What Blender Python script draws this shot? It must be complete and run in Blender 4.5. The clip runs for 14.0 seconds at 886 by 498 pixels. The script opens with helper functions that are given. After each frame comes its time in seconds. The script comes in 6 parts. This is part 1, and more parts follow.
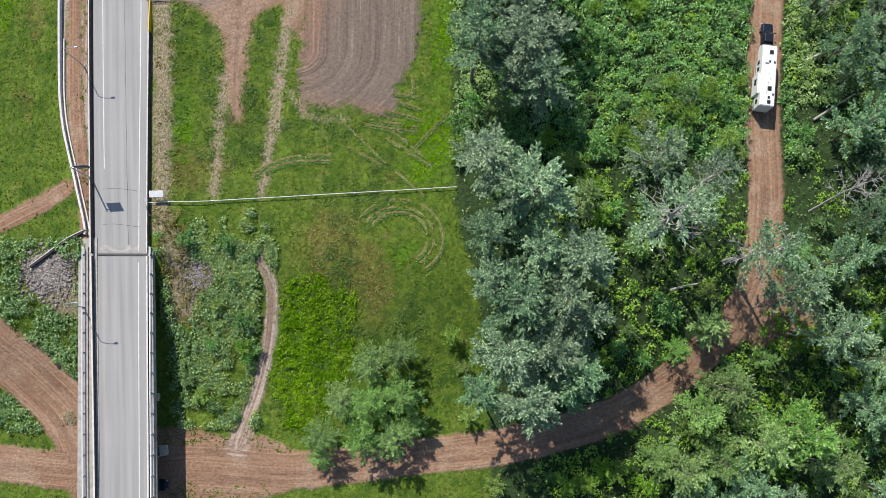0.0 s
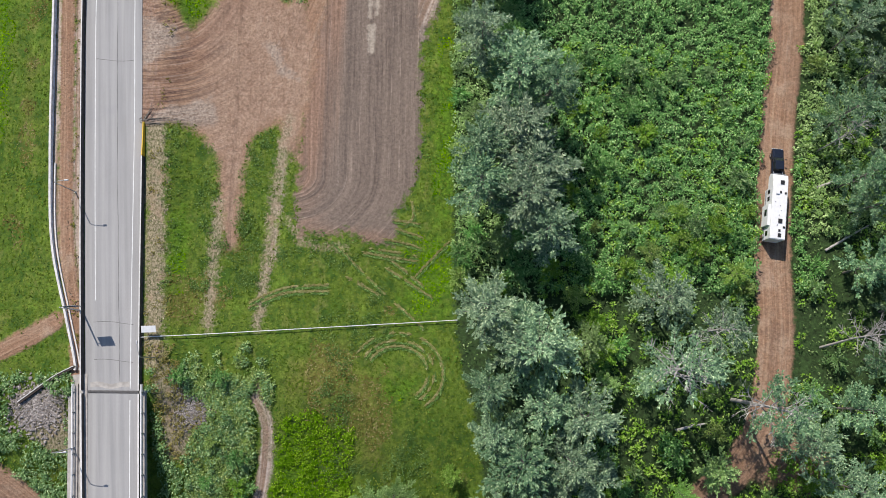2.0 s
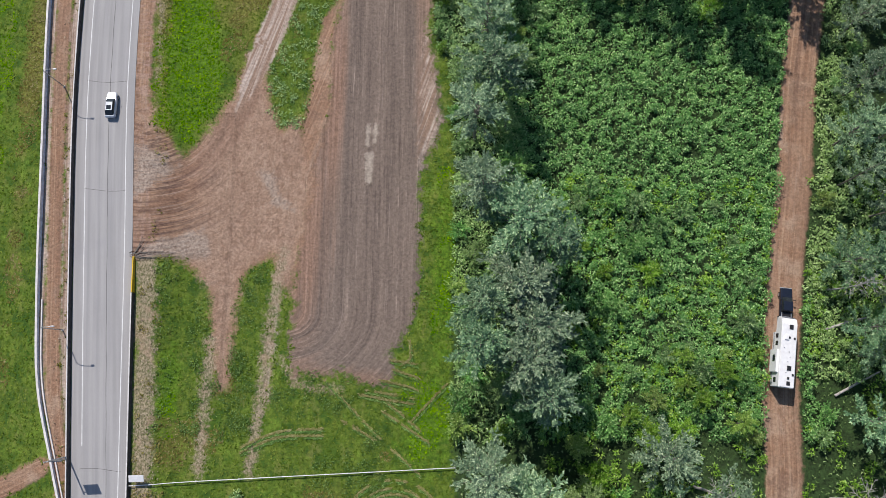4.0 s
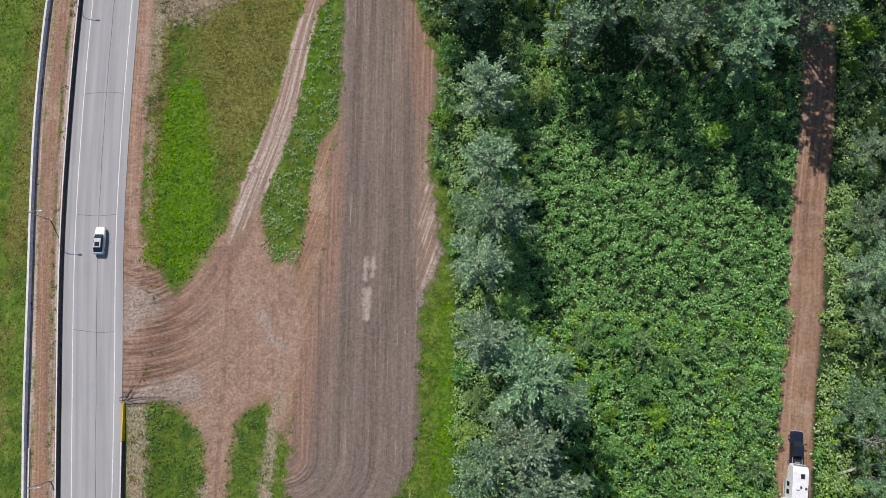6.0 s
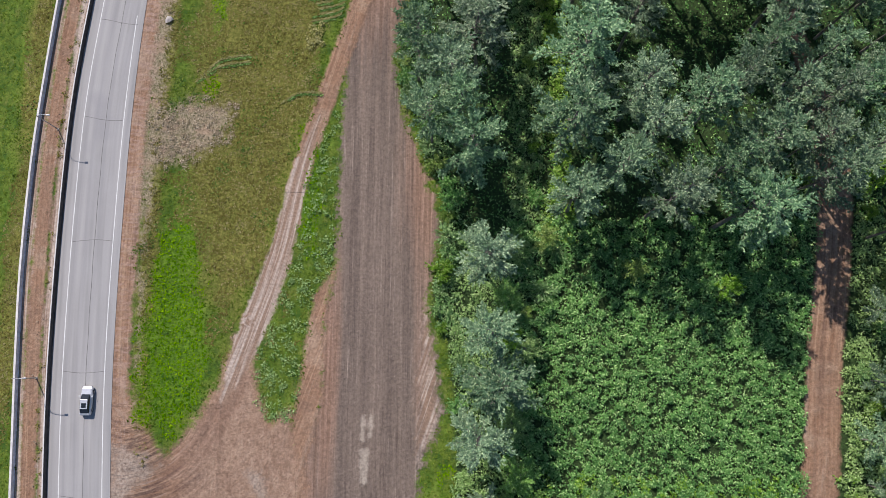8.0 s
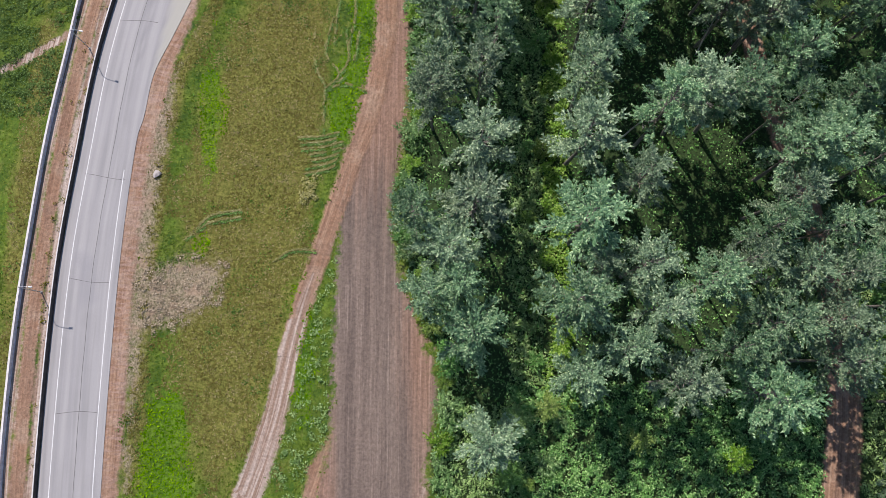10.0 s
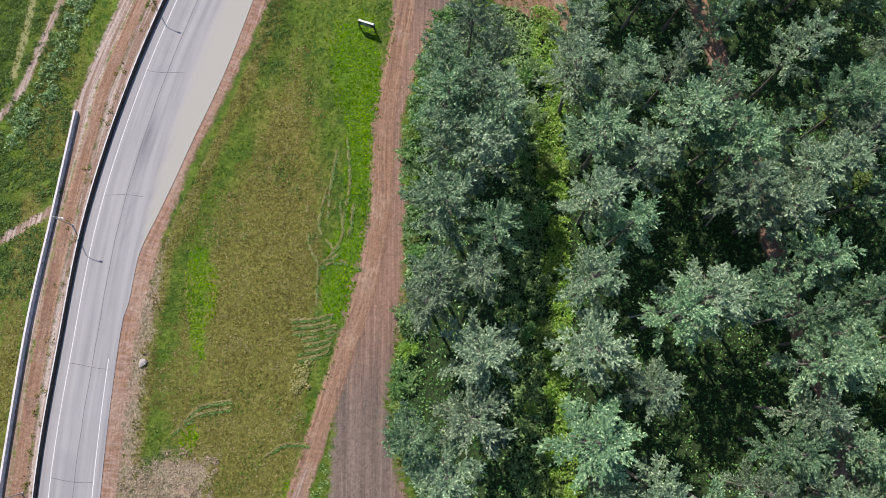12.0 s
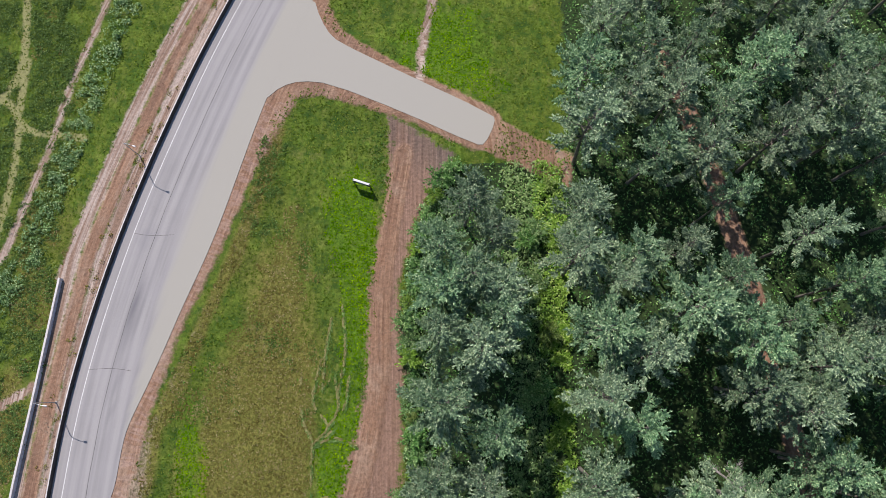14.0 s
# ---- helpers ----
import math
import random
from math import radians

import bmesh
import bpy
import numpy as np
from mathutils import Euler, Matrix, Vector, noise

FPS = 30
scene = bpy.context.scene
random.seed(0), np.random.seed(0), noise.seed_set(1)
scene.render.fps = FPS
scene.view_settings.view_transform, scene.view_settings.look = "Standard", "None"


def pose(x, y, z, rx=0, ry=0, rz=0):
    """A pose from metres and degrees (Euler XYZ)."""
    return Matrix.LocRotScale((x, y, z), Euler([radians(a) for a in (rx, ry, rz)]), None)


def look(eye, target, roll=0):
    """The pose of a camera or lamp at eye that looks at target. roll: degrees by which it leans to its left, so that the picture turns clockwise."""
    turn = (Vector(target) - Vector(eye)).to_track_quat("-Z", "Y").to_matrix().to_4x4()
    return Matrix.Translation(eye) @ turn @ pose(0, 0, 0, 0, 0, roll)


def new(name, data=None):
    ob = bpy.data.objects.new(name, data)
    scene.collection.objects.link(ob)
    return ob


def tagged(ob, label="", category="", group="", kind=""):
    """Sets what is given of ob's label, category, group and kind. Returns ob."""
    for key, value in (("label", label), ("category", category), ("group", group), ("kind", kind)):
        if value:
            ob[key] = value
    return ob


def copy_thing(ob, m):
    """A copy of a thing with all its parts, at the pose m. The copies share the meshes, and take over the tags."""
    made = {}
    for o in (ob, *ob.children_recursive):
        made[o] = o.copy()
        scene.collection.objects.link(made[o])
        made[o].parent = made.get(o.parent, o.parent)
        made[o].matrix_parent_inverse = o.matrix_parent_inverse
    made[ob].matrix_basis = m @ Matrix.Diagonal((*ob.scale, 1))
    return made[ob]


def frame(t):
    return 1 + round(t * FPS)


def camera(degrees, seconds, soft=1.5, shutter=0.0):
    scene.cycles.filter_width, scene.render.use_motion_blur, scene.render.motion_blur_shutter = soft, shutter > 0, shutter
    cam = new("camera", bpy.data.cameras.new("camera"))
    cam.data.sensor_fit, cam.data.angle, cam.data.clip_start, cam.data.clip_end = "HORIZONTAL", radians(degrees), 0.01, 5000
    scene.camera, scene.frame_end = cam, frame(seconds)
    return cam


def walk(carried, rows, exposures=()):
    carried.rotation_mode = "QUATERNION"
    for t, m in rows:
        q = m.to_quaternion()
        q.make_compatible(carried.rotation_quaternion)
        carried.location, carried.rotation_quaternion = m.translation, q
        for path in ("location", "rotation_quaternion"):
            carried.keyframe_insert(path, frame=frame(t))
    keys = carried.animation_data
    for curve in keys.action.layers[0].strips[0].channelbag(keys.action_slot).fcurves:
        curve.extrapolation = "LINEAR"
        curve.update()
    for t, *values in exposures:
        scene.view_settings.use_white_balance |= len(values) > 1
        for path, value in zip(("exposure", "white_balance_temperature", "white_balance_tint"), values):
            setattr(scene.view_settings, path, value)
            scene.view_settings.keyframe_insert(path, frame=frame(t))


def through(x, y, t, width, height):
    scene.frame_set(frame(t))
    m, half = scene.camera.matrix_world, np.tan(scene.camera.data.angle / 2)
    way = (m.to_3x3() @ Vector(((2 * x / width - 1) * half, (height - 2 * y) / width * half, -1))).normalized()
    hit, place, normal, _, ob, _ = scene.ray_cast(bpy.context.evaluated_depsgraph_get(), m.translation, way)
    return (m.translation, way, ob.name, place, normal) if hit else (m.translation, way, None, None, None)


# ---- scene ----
cam = camera(65.0, 14.0, 0.65)
# seconds, eye in metres, turn in degrees
PATH = [
    (0, -0.510, -16.001, 115.383, 9.170, 0.012, 0.198),
    (0.5, -0.502, -10.750, 115.592, 8.943, 0.020, 0.318),
    (1, -0.574, -4.974, 115.615, 8.917, 0.008, 0.355),
    (1.5, -0.493, 0.764, 115.653, 9.081, 0.065, 0.421),
    (2, -0.477, 6.513, 115.672, 9.199, 0.092, 0.478),
    (2.5, -0.346, 12.152, 115.684, 9.407, 0.161, 0.477),
    (3, -0.682, 17.895, 115.754, 9.438, -0.006, 0.431),
    (3.2, -0.660, 20.225, 115.822, 9.496, -0.007, 0.579),
    (3.5, -0.614, 23.670, 115.868, 9.539, -0.002, 0.719),
    (4, -0.557, 29.370, 115.939, 9.545, 0.002, 0.826),
    (4.5, -0.583, 35.095, 116.004, 9.503, 0.004, 0.827),
    (5, -0.759, 40.915, 116.062, 9.429, -0.023, 0.742),
    (5.3, -0.993, 44.504, 116.086, 9.376, -0.122, 0.652),
    (5.5, -1.250, 46.978, 116.101, 9.339, -0.167, 0.569),
    (6, -1.428, 53.332, 116.245, 9.303, -0.230, 0.532),
    (6.5, -1.369, 59.869, 116.222, 9.168, -0.159, 0.605),
    (7, -1.377, 66.055, 116.121, 9.297, -0.131, 0.664),
    (7.2, -1.324, 68.627, 115.975, 9.318, -0.091, 0.680),
    (7.5, -1.278, 72.532, 115.914, 9.371, -0.016, 0.664),
    (8, -1.265, 79.077, 115.858, 9.496, 0.005, 0.585),
    (8.5, -1.321, 85.591, 115.816, 9.666, 0.007, 0.472),
    (9, -1.454, 92.002, 115.796, 9.886, -0.029, 0.346),
    (9.3, -1.585, 95.745, 115.849, 10.052, -0.156, 0.275),
    (9.5, -1.708, 98.156, 116.065, 10.186, -0.215, 0.235),
    (10, -1.931, 104.577, 116.452, 10.539, -0.347, 0.080),
    (10.5, -1.805, 112.117, 116.873, 10.573, -0.304, -0.003),
    (11, -1.575, 119.745, 117.078, 10.735, -0.240, -0.094),
    (11.5, -1.274, 127.847, 116.975, 10.665, -0.098, -0.184),
    (12, -0.921, 136.196, 116.935, 10.657, 0.051, -0.157),
    (12.5, -0.373, 144.027, 116.755, 10.828, 0.287, -0.269),
    (13, -0.291, 151.472, 116.920, 11.140, 0.314, -0.396),
    (13.5, -0.120, 158.162, 117.107, 11.491, 0.365, -0.467),
    (14, -0.618, 163.667, 117.438, 11.507, 0.122, -0.561),
]
walk(cam, [(row[0], pose(*row[1:])) for row in PATH], [(0, 0.08, 6500, 11), (1.5, 0.03, 6500, 12), (3, -0.08, 6450, 14), (5.5, -0.16, 6400, 15), (7, -0.16, 6400, 16), (9.5, 0.0, 6400, 19), (11.5, 0.05, 6400, 20), (12.5, 0.0, 6400, 20), (14, -0.10, 6450, 20)])

# ---- world and sun ----
SUN = Vector((-0.46, 0.84, 1.0))
world = bpy.data.worlds.new("sky")
scene.world = world
world.use_nodes = True
wn = world.node_tree.nodes
sky = wn.new("ShaderNodeTexSky")
sky.sky_type = 'NISHITA'
sky.sun_disc = False
sky.ozone_density = 5.5
sky.air_density = 1.2
sky.sun_elevation = math.asin(SUN.normalized().z)
sky.sun_rotation = math.atan2(SUN.x, SUN.y)
world.node_tree.links.new(sky.outputs[0], wn["Background"].inputs[0])
wn["Background"].inputs[1].default_value = 0.10
sun = new("sun", bpy.data.lights.new("sun", 'SUN'))
sun.data.energy, sun.data.angle, sun.data.color = 4.75, radians(0.6), (1.0, 0.95, 0.88)
sun.matrix_world = look(SUN * 200, (0, 0, 0))


# ---- small tools ----
def smooth(a, b, v):
    s = np.clip((v - a) / (b - a), 0, 1)
    return s * s * (3 - 2 * s)


def spline(points, step=1.0):
    """A smooth line (Catmull-Rom) through the points, as an array."""
    p = np.array(points, float)
    p = np.vstack([2 * p[0] - p[1], p, 2 * p[-1] - p[-2]])
    out = []
    for i in range(1, len(p) - 2):
        n = max(2, int(np.linalg.norm(p[i + 1] - p[i]) / step))
        for t in np.arange(n) / n:
            a, b, c, d = p[i - 1:i + 3]
            out.append(0.5 * (2 * b + (c - a) * t + (2 * a - 5 * b + 4 * c - d) * t * t + (3 * b - a - 3 * c + d) * t ** 3))
    return np.array(out + [p[-2]])


def polyline_field(px, py, line):
    """Distance to a line, side-signed offset and length along it, for arrays of places."""
    best, lat, lon, at = np.full(px.shape, 1e9), np.zeros(px.shape), np.zeros(px.shape), 0.0
    for (ax, ay), (bx, by) in zip(line[:-1, :2], line[1:, :2]):
        dx, dy = bx - ax, by - ay
        size = math.hypot(dx, dy) or 1e-6
        t = np.clip(((px - ax) * dx + (py - ay) * dy) / size ** 2, 0, 1)
        ox, oy = px - ax - t * dx, py - ay - t * dy
        d = np.hypot(ox, oy)
        near = d < best
        best = np.where(near, d, best)
        lat = np.where(near, np.sign(ox * dy - oy * dx) * d, lat)
        lon = np.where(near, at + t * size, lon)
        at += size
    return best, lat, lon


def polygon_field(px, py, corners):
    """Signed distance to a polygon, negative inside."""
    c = np.array(corners, float)
    d, _, _ = polyline_field(px, py, np.vstack([c, c[:1]]))
    inside = np.zeros(px.shape, bool)
    for (ax, ay), (bx, by) in zip(c, np.roll(c, -1, 0)):
        cross = (ay > py) != (by > py)
        inside ^= cross & (px < (bx - ax) * (py - ay) / ((by - ay) or 1e-9) + ax)
    return np.where(inside, -d, d)


def mesh_of(name, verts, faces, mat=None):
    me = bpy.data.meshes.new(name)
    me.from_pydata([tuple(v) for v in verts], [], [tuple(f) for f in faces])
    if mat:
        me.materials.append(mat)
    return me


def tri_mesh(name, corners, mat):
    """A mesh of loose triangles from an array (n, 3, 3)."""
    n = len(corners)
    me = bpy.data.meshes.new(name)
    me.vertices.add(3 * n)
    me.vertices.foreach_set("co", np.ascontiguousarray(corners, np.float32).ravel())
    me.loops.add(3 * n)
    me.loops.foreach_set("vertex_index", np.arange(3 * n, dtype=np.int32))
    me.polygons.add(n)
    me.polygons.foreach_set("loop_start", np.arange(0, 3 * n, 3, dtype=np.int32))
    me.update()
    me.materials.append(mat)
    return me


def part(name, bm, mat, parent=None, label=""):
    me = bpy.data.meshes.new(name)
    bm.to_mesh(me)
    bm.free()
    me.materials.append(mat)
    ob = new(name, me)
    ob.parent = parent
    return tagged(ob, label)


def thing(name, x, y, z, turn=0.0, label="", category="", group=""):
    ob = new(name)
    ob.matrix_world = pose(x, y, z, 0, 0, turn)
    return tagged(ob, label, category, group)


def box(bm, x, y, z, sx, sy, sz, bevel=0.0, turn=0.0):
    """A box centred on x, y with its base at z, into a bmesh."""
    made = bmesh.ops.create_cube(bm, size=1, matrix=pose(x, y, z + sz / 2, 0, 0, turn) @ Matrix.Diagonal((sx, sy, sz, 1)))
    if bevel:
        edges = {e for v in made["verts"] for e in v.link_edges}
        bmesh.ops.bevel(bm, geom=list(edges), offset=bevel, segments=2, affect='EDGES', profile=0.5)
    return bm


def rod(bm, a, b, r1, r2=None, sides=8):
    a, b = Vector(a), Vector(b)
    r2 = r1 if r2 is None else r2
    m = Matrix.Translation((a + b) / 2) @ (b - a).to_track_quat("Z", "Y").to_matrix().to_4x4()
    bmesh.ops.create_cone(bm, cap_ends=True, segments=sides, radius1=r1, radius2=r2, depth=(b - a).length, matrix=m)
    return bm


def sweep(bm, line, profile, zs):
    """Draws a closed profile of (across, up) pairs along a line; zs is the base height at each point."""
    tang = np.gradient(line[:, :2], axis=0)
    tang /= np.linalg.norm(tang, axis=1)[:, None]
    rings = []
    for (x, y), (tx, ty), z in zip(line[:, :2], tang, zs):
        rings.append([bm.verts.new((x + ty * o, y - tx * o, z + u)) for o, u in profile])
    k = len(profile)
    for a, b in zip(rings[:-1], rings[1:]):
        for i in range(k):
            bm.faces.new((a[i], a[(i + 1) % k], b[(i + 1) % k], b[i]))
    bm.faces.new(rings[0][::-1])
    bm.faces.new(rings[-1])
    bmesh.ops.recalc_face_normals(bm, faces=bm.faces)
    return bm


# ---- materials ----
class Nodes:
    def __init__(self, name, rough=0.85, metal=0.0, spec=0.3):
        self.mat = bpy.data.materials.new(name)
        self.mat.use_nodes = True
        self.n, self.l = self.mat.node_tree.nodes, self.mat.node_tree.links
        self.out = self.n["Principled BSDF"]
        self.out.inputs["Roughness"].default_value = rough
        self.out.inputs["Metallic"].default_value = metal
        self.out.inputs["Specular IOR Level"].default_value = spec
        self.pos = self.n.new("ShaderNodeNewGeometry").outputs["Position"]

    def put(self, socket, value):
        if isinstance(value, (int, float)):
            socket.default_value = value
        elif isinstance(value, tuple):
            socket.default_value = (*value, 1)[:4] if len(socket.default_value) == 4 else value
        else:
            self.l.new(value, socket)

    def attr(self, name):
        node = self.n.new("ShaderNodeAttribute")
        node.attribute_name = name
        return node.outputs["Fac"]

    def math(self, op, a, b=0.0, clamp=False):
        node = self.n.new("ShaderNodeMath")
        node.operation, node.use_clamp = op, clamp
        self.put(node.inputs[0], a)
        self.put(node.inputs[1], b)
        return node.outputs[0]

    def noise(self, scale, detail=4.0, stretch=None, where=None, rough=0.55):
        node = self.n.new("ShaderNodeTexNoise")
        node.inputs["Scale"].default_value = scale
        node.inputs["Detail"].default_value = detail
        node.inputs["Roughness"].default_value = rough
        source = where or self.pos
        if stretch:
            m = self.n.new("ShaderNodeMapping")
            m.inputs["Scale"].default_value = stretch
            self.l.new(source, m.inputs[0])
            source = m.outputs[0]
        self.l.new(source, node.inputs["Vector"])
        return node.outputs["Fac"]

    def xyz(self, x, y, z=0.0):
        node = self.n.new("ShaderNodeCombineXYZ")
        for s, v in zip(node.inputs, (x, y, z)):
            self.put(s, v)
        return node.outputs[0]

    def ramp(self, value, low, high, a=0.0, b=1.0):
        node = self.n.new("ShaderNodeMapRange")
        node.interpolation_type = 'SMOOTHSTEP'
        for s, v in zip(node.inputs, (value, low, high, a, b)):
            self.put(s, v)
        return node.outputs[0]

    def mix(self, f, a, b, kind='MIX'):
        node = self.n.new("ShaderNodeMix")
        node.data_type, node.blend_type = 'RGBA', kind
        self.put(node.inputs["Factor"], f)
        self.put(node.inputs["A"], a)
        self.put(node.inputs["B"], b)
        return node.outputs["Result"]

    def color(self, value):
        self.put(self.out.inputs["Base Color"], value)
        return self

    def bump(self, height, strength=0.5, distance=0.1):
        node = self.n.new("ShaderNodeBump")
        node.inputs["Strength"].default_value = strength
        node.inputs["Distance"].default_value = distance
        self.l.new(height, node.inputs["Height"])
        self.l.new(node.outputs[0], self.out.inputs["Normal"])
        return self


def plain(name, color, rough=0.6, metal=0.0, vary=0.12, scale=2.0, spec=0.3):
    """A paint, metal or plastic with light soiling."""
    m = Nodes(name, rough, metal, spec)
    dark = tuple(c * (1 - vary) for c in color)
    light = tuple(min(1, c * (1 + vary)) for c in color)
    f = m.ramp(m.noise(scale, 6), 0.3, 0.7)
    g = m.ramp(m.noise(scale * 9, 3), 0.35, 0.75)
    m.color(m.mix(m.math('MULTIPLY', g, 0.35), m.mix(f, dark, light), tuple(c * 0.8 for c in color)))
    m.bump(m.noise(scale * 25, 3), 0.15, 0.01)
    return m.mat


def leaf_material(name, dark, light, tip, rough=0.5, spec=0.35, through=0.24, patch=0.0):
    m = Nodes(name, rough, 0, spec)
    island = m.n.new("ShaderNodeNewGeometry").outputs["Random Per Island"]
    which = m.n.new("ShaderNodeObjectInfo").outputs["Random"]
    big = m.ramp(m.noise(0.35, 3), 0.3, 0.7)
    base = m.mix(m.math('ADD', m.math('MULTIPLY', island, 0.55), m.math('MULTIPLY', big, 0.45)), dark, light)
    base = m.mix(m.ramp(island, 0.66, 1.0, 0, 0.9), base, tip)
    if patch:
        base = m.mix(m.ramp(m.noise(0.13, 6, None, None, 0.65), 0.47, 0.62, 0, patch), base, dark)
        base = m.mix(m.ramp(m.noise(0.3, 5, None, None, 0.7), 0.52, 0.66, 0, patch), base, tip)
    hue = m.n.new("ShaderNodeHueSaturation")
    m.put(hue.inputs["Hue"], m.ramp(which, 0, 1, 0.486, 0.508))
    m.put(hue.inputs["Saturation"], m.ramp(which, 0.2, 0.9, 0.96, 1.14))
    m.put(hue.inputs["Value"], m.ramp(m.math('FRACT', m.math('MULTIPLY', which, 7.31)), 0, 1, 0.8, 1.2))
    m.l.new(base, hue.inputs["Color"])
    m.color(hue.outputs[0])
    back = m.n.new("ShaderNodeBsdfTranslucent")
    m.l.new(hue.outputs[0], back.inputs["Color"])
    both = m.n.new("ShaderNodeMixShader")
    both.inputs[0].default_value = through
    m.l.new(m.out.outputs[0], both.inputs[1])
    m.l.new(back.outputs[0], both.inputs[2])
    m.l.new(both.outputs[0], m.n["Material Output"].inputs["Surface"])
    return m.mat


POPLAR = leaf_material("poplar_leaves", (0.08, 0.165, 0.088), (0.265, 0.41, 0.215), (0.54, 0.685, 0.40), through=0.15)
GREEN = leaf_material("green_leaves", (0.11, 0.23, 0.055), (0.30, 0.50, 0.145), (0.49, 0.68, 0.27))
BRIGHT = leaf_material("bright_leaves", (0.10, 0.21, 0.03), (0.27, 0.44, 0.08), (0.50, 0.63, 0.20))
WEED = leaf_material("weed_leaves", (0.055, 0.155, 0.045), (0.21, 0.40, 0.115), (0.48, 0.68, 0.29), through=0.18)
GRASS = leaf_material("grass_blades", (0.062, 0.12, 0.012), (0.145, 0.24, 0.024), (0.255, 0.33, 0.06), 0.95, 0.0, 0.15, 0.6)
LUSH = leaf_material("lush_grass", (0.055, 0.14, 0.008), (0.16, 0.30, 0.018), (0.26, 0.40, 0.05), 0.95, 0.0, 0.15, 0.6)
OLIVE = leaf_material("olive_grass", (0.13, 0.125, 0.024), (0.265, 0.245, 0.06), (0.38, 0.35, 0.15), 0.95, 0.0, 0.15, 0.6)
HERB = leaf_material("meadow_herbs", (0.045, 0.115, 0.022), (0.125, 0.25, 0.05), (0.23, 0.39, 0.11), 0.8, 0.1, 0.15)
PALE = leaf_material("pale_stalks", (0.22, 0.225, 0.06), (0.36, 0.36, 0.13), (0.48, 0.47, 0.22), 0.95, 0.0, 0.15)
STRAW = leaf_material("dry_stalks", (0.26, 0.21, 0.12), (0.45, 0.38, 0.25), (0.62, 0.54, 0.39), 0.95, 0.0, 0.15)
BARK = plain("grey_bark", (0.20, 0.18, 0.15), 0.9, 0, 0.35, 3)
DEADWOOD = plain("bleached_wood", (0.42, 0.39, 0.36), 0.85, 0, 0.25, 3)
STEEL = plain("galvanised_steel", (0.45, 0.46, 0.47), 0.45, 0.6, 0.15, 3)
WHITE = plain("white_paint", (0.80, 0.80, 0.78), 0.45, 0, 0.06, 1.5)
YELLOW = plain("yellow_paint", (0.70, 0.44, 0.02), 0.5, 0, 0.1, 2)
DARKPAINT = plain("dark_blue_paint", (0.02, 0.027, 0.045), 0.25, 0.2, 0.1, 2, 0.5)
SILVER = plain("silver_paint", (0.62, 0.64, 0.66), 0.3, 0.3, 0.05, 2, 0.5)
RUBBER = plain("black_rubber", (0.02, 0.02, 0.02), 0.8, 0, 0.2, 4)
TRIM = plain("black_trim", (0.025, 0.025, 0.028), 0.5, 0, 0.2, 4)
GLASS = plain("dark_glass", (0.02, 0.025, 0.03), 0.08, 0, 0.05, 2, 0.6)
GREYPANEL = plain("grey_stripe", (0.22, 0.23, 0.25), 0.5, 0, 0.1, 3)
LINE = plain("road_line_paint", (0.72, 0.72, 0.69), 0.7, 0, 0.12, 1.2)
CRACK = plain("crack_sealant", (0.11, 0.105, 0.10), 0.8, 0, 0.25, 3)
STONE = leaf_material("grey_stone", (0.17, 0.15, 0.125), (0.32, 0.285, 0.25), (0.52, 0.48, 0.44), 0.9, 0.2, 0.0)
LAMPGLASS = plain("lamp_lens", (0.75, 0.75, 0.72), 0.3, 0, 0.05, 3)
GREEN_SIGN = plain("sign_back", (0.16, 0.17, 0.18), 0.5, 0.3, 0.1, 3)
RUSTY = plain("rusted_rail", (0.06, 0.045, 0.038), 0.8, 0.1, 0.3, 3)
DARKSIGN = plain("dark_sign_face", (0.035, 0.05, 0.055), 0.5, 0, 0.15, 3)


def barrier_material():
    m = Nodes("barrier_concrete", 0.85)
    f = m.ramp(m.noise(1.3, 6), 0.3, 0.7)
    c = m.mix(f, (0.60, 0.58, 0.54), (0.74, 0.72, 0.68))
    c = m.mix(m.ramp(m.noise(5.0, 5, (1, 0.15, 1)), 0.58, 0.72, 0, 0.5), c, (0.30, 0.28, 0.26))
    m.color(c).bump(m.noise(20, 4), 0.2, 0.02)
    return m.mat


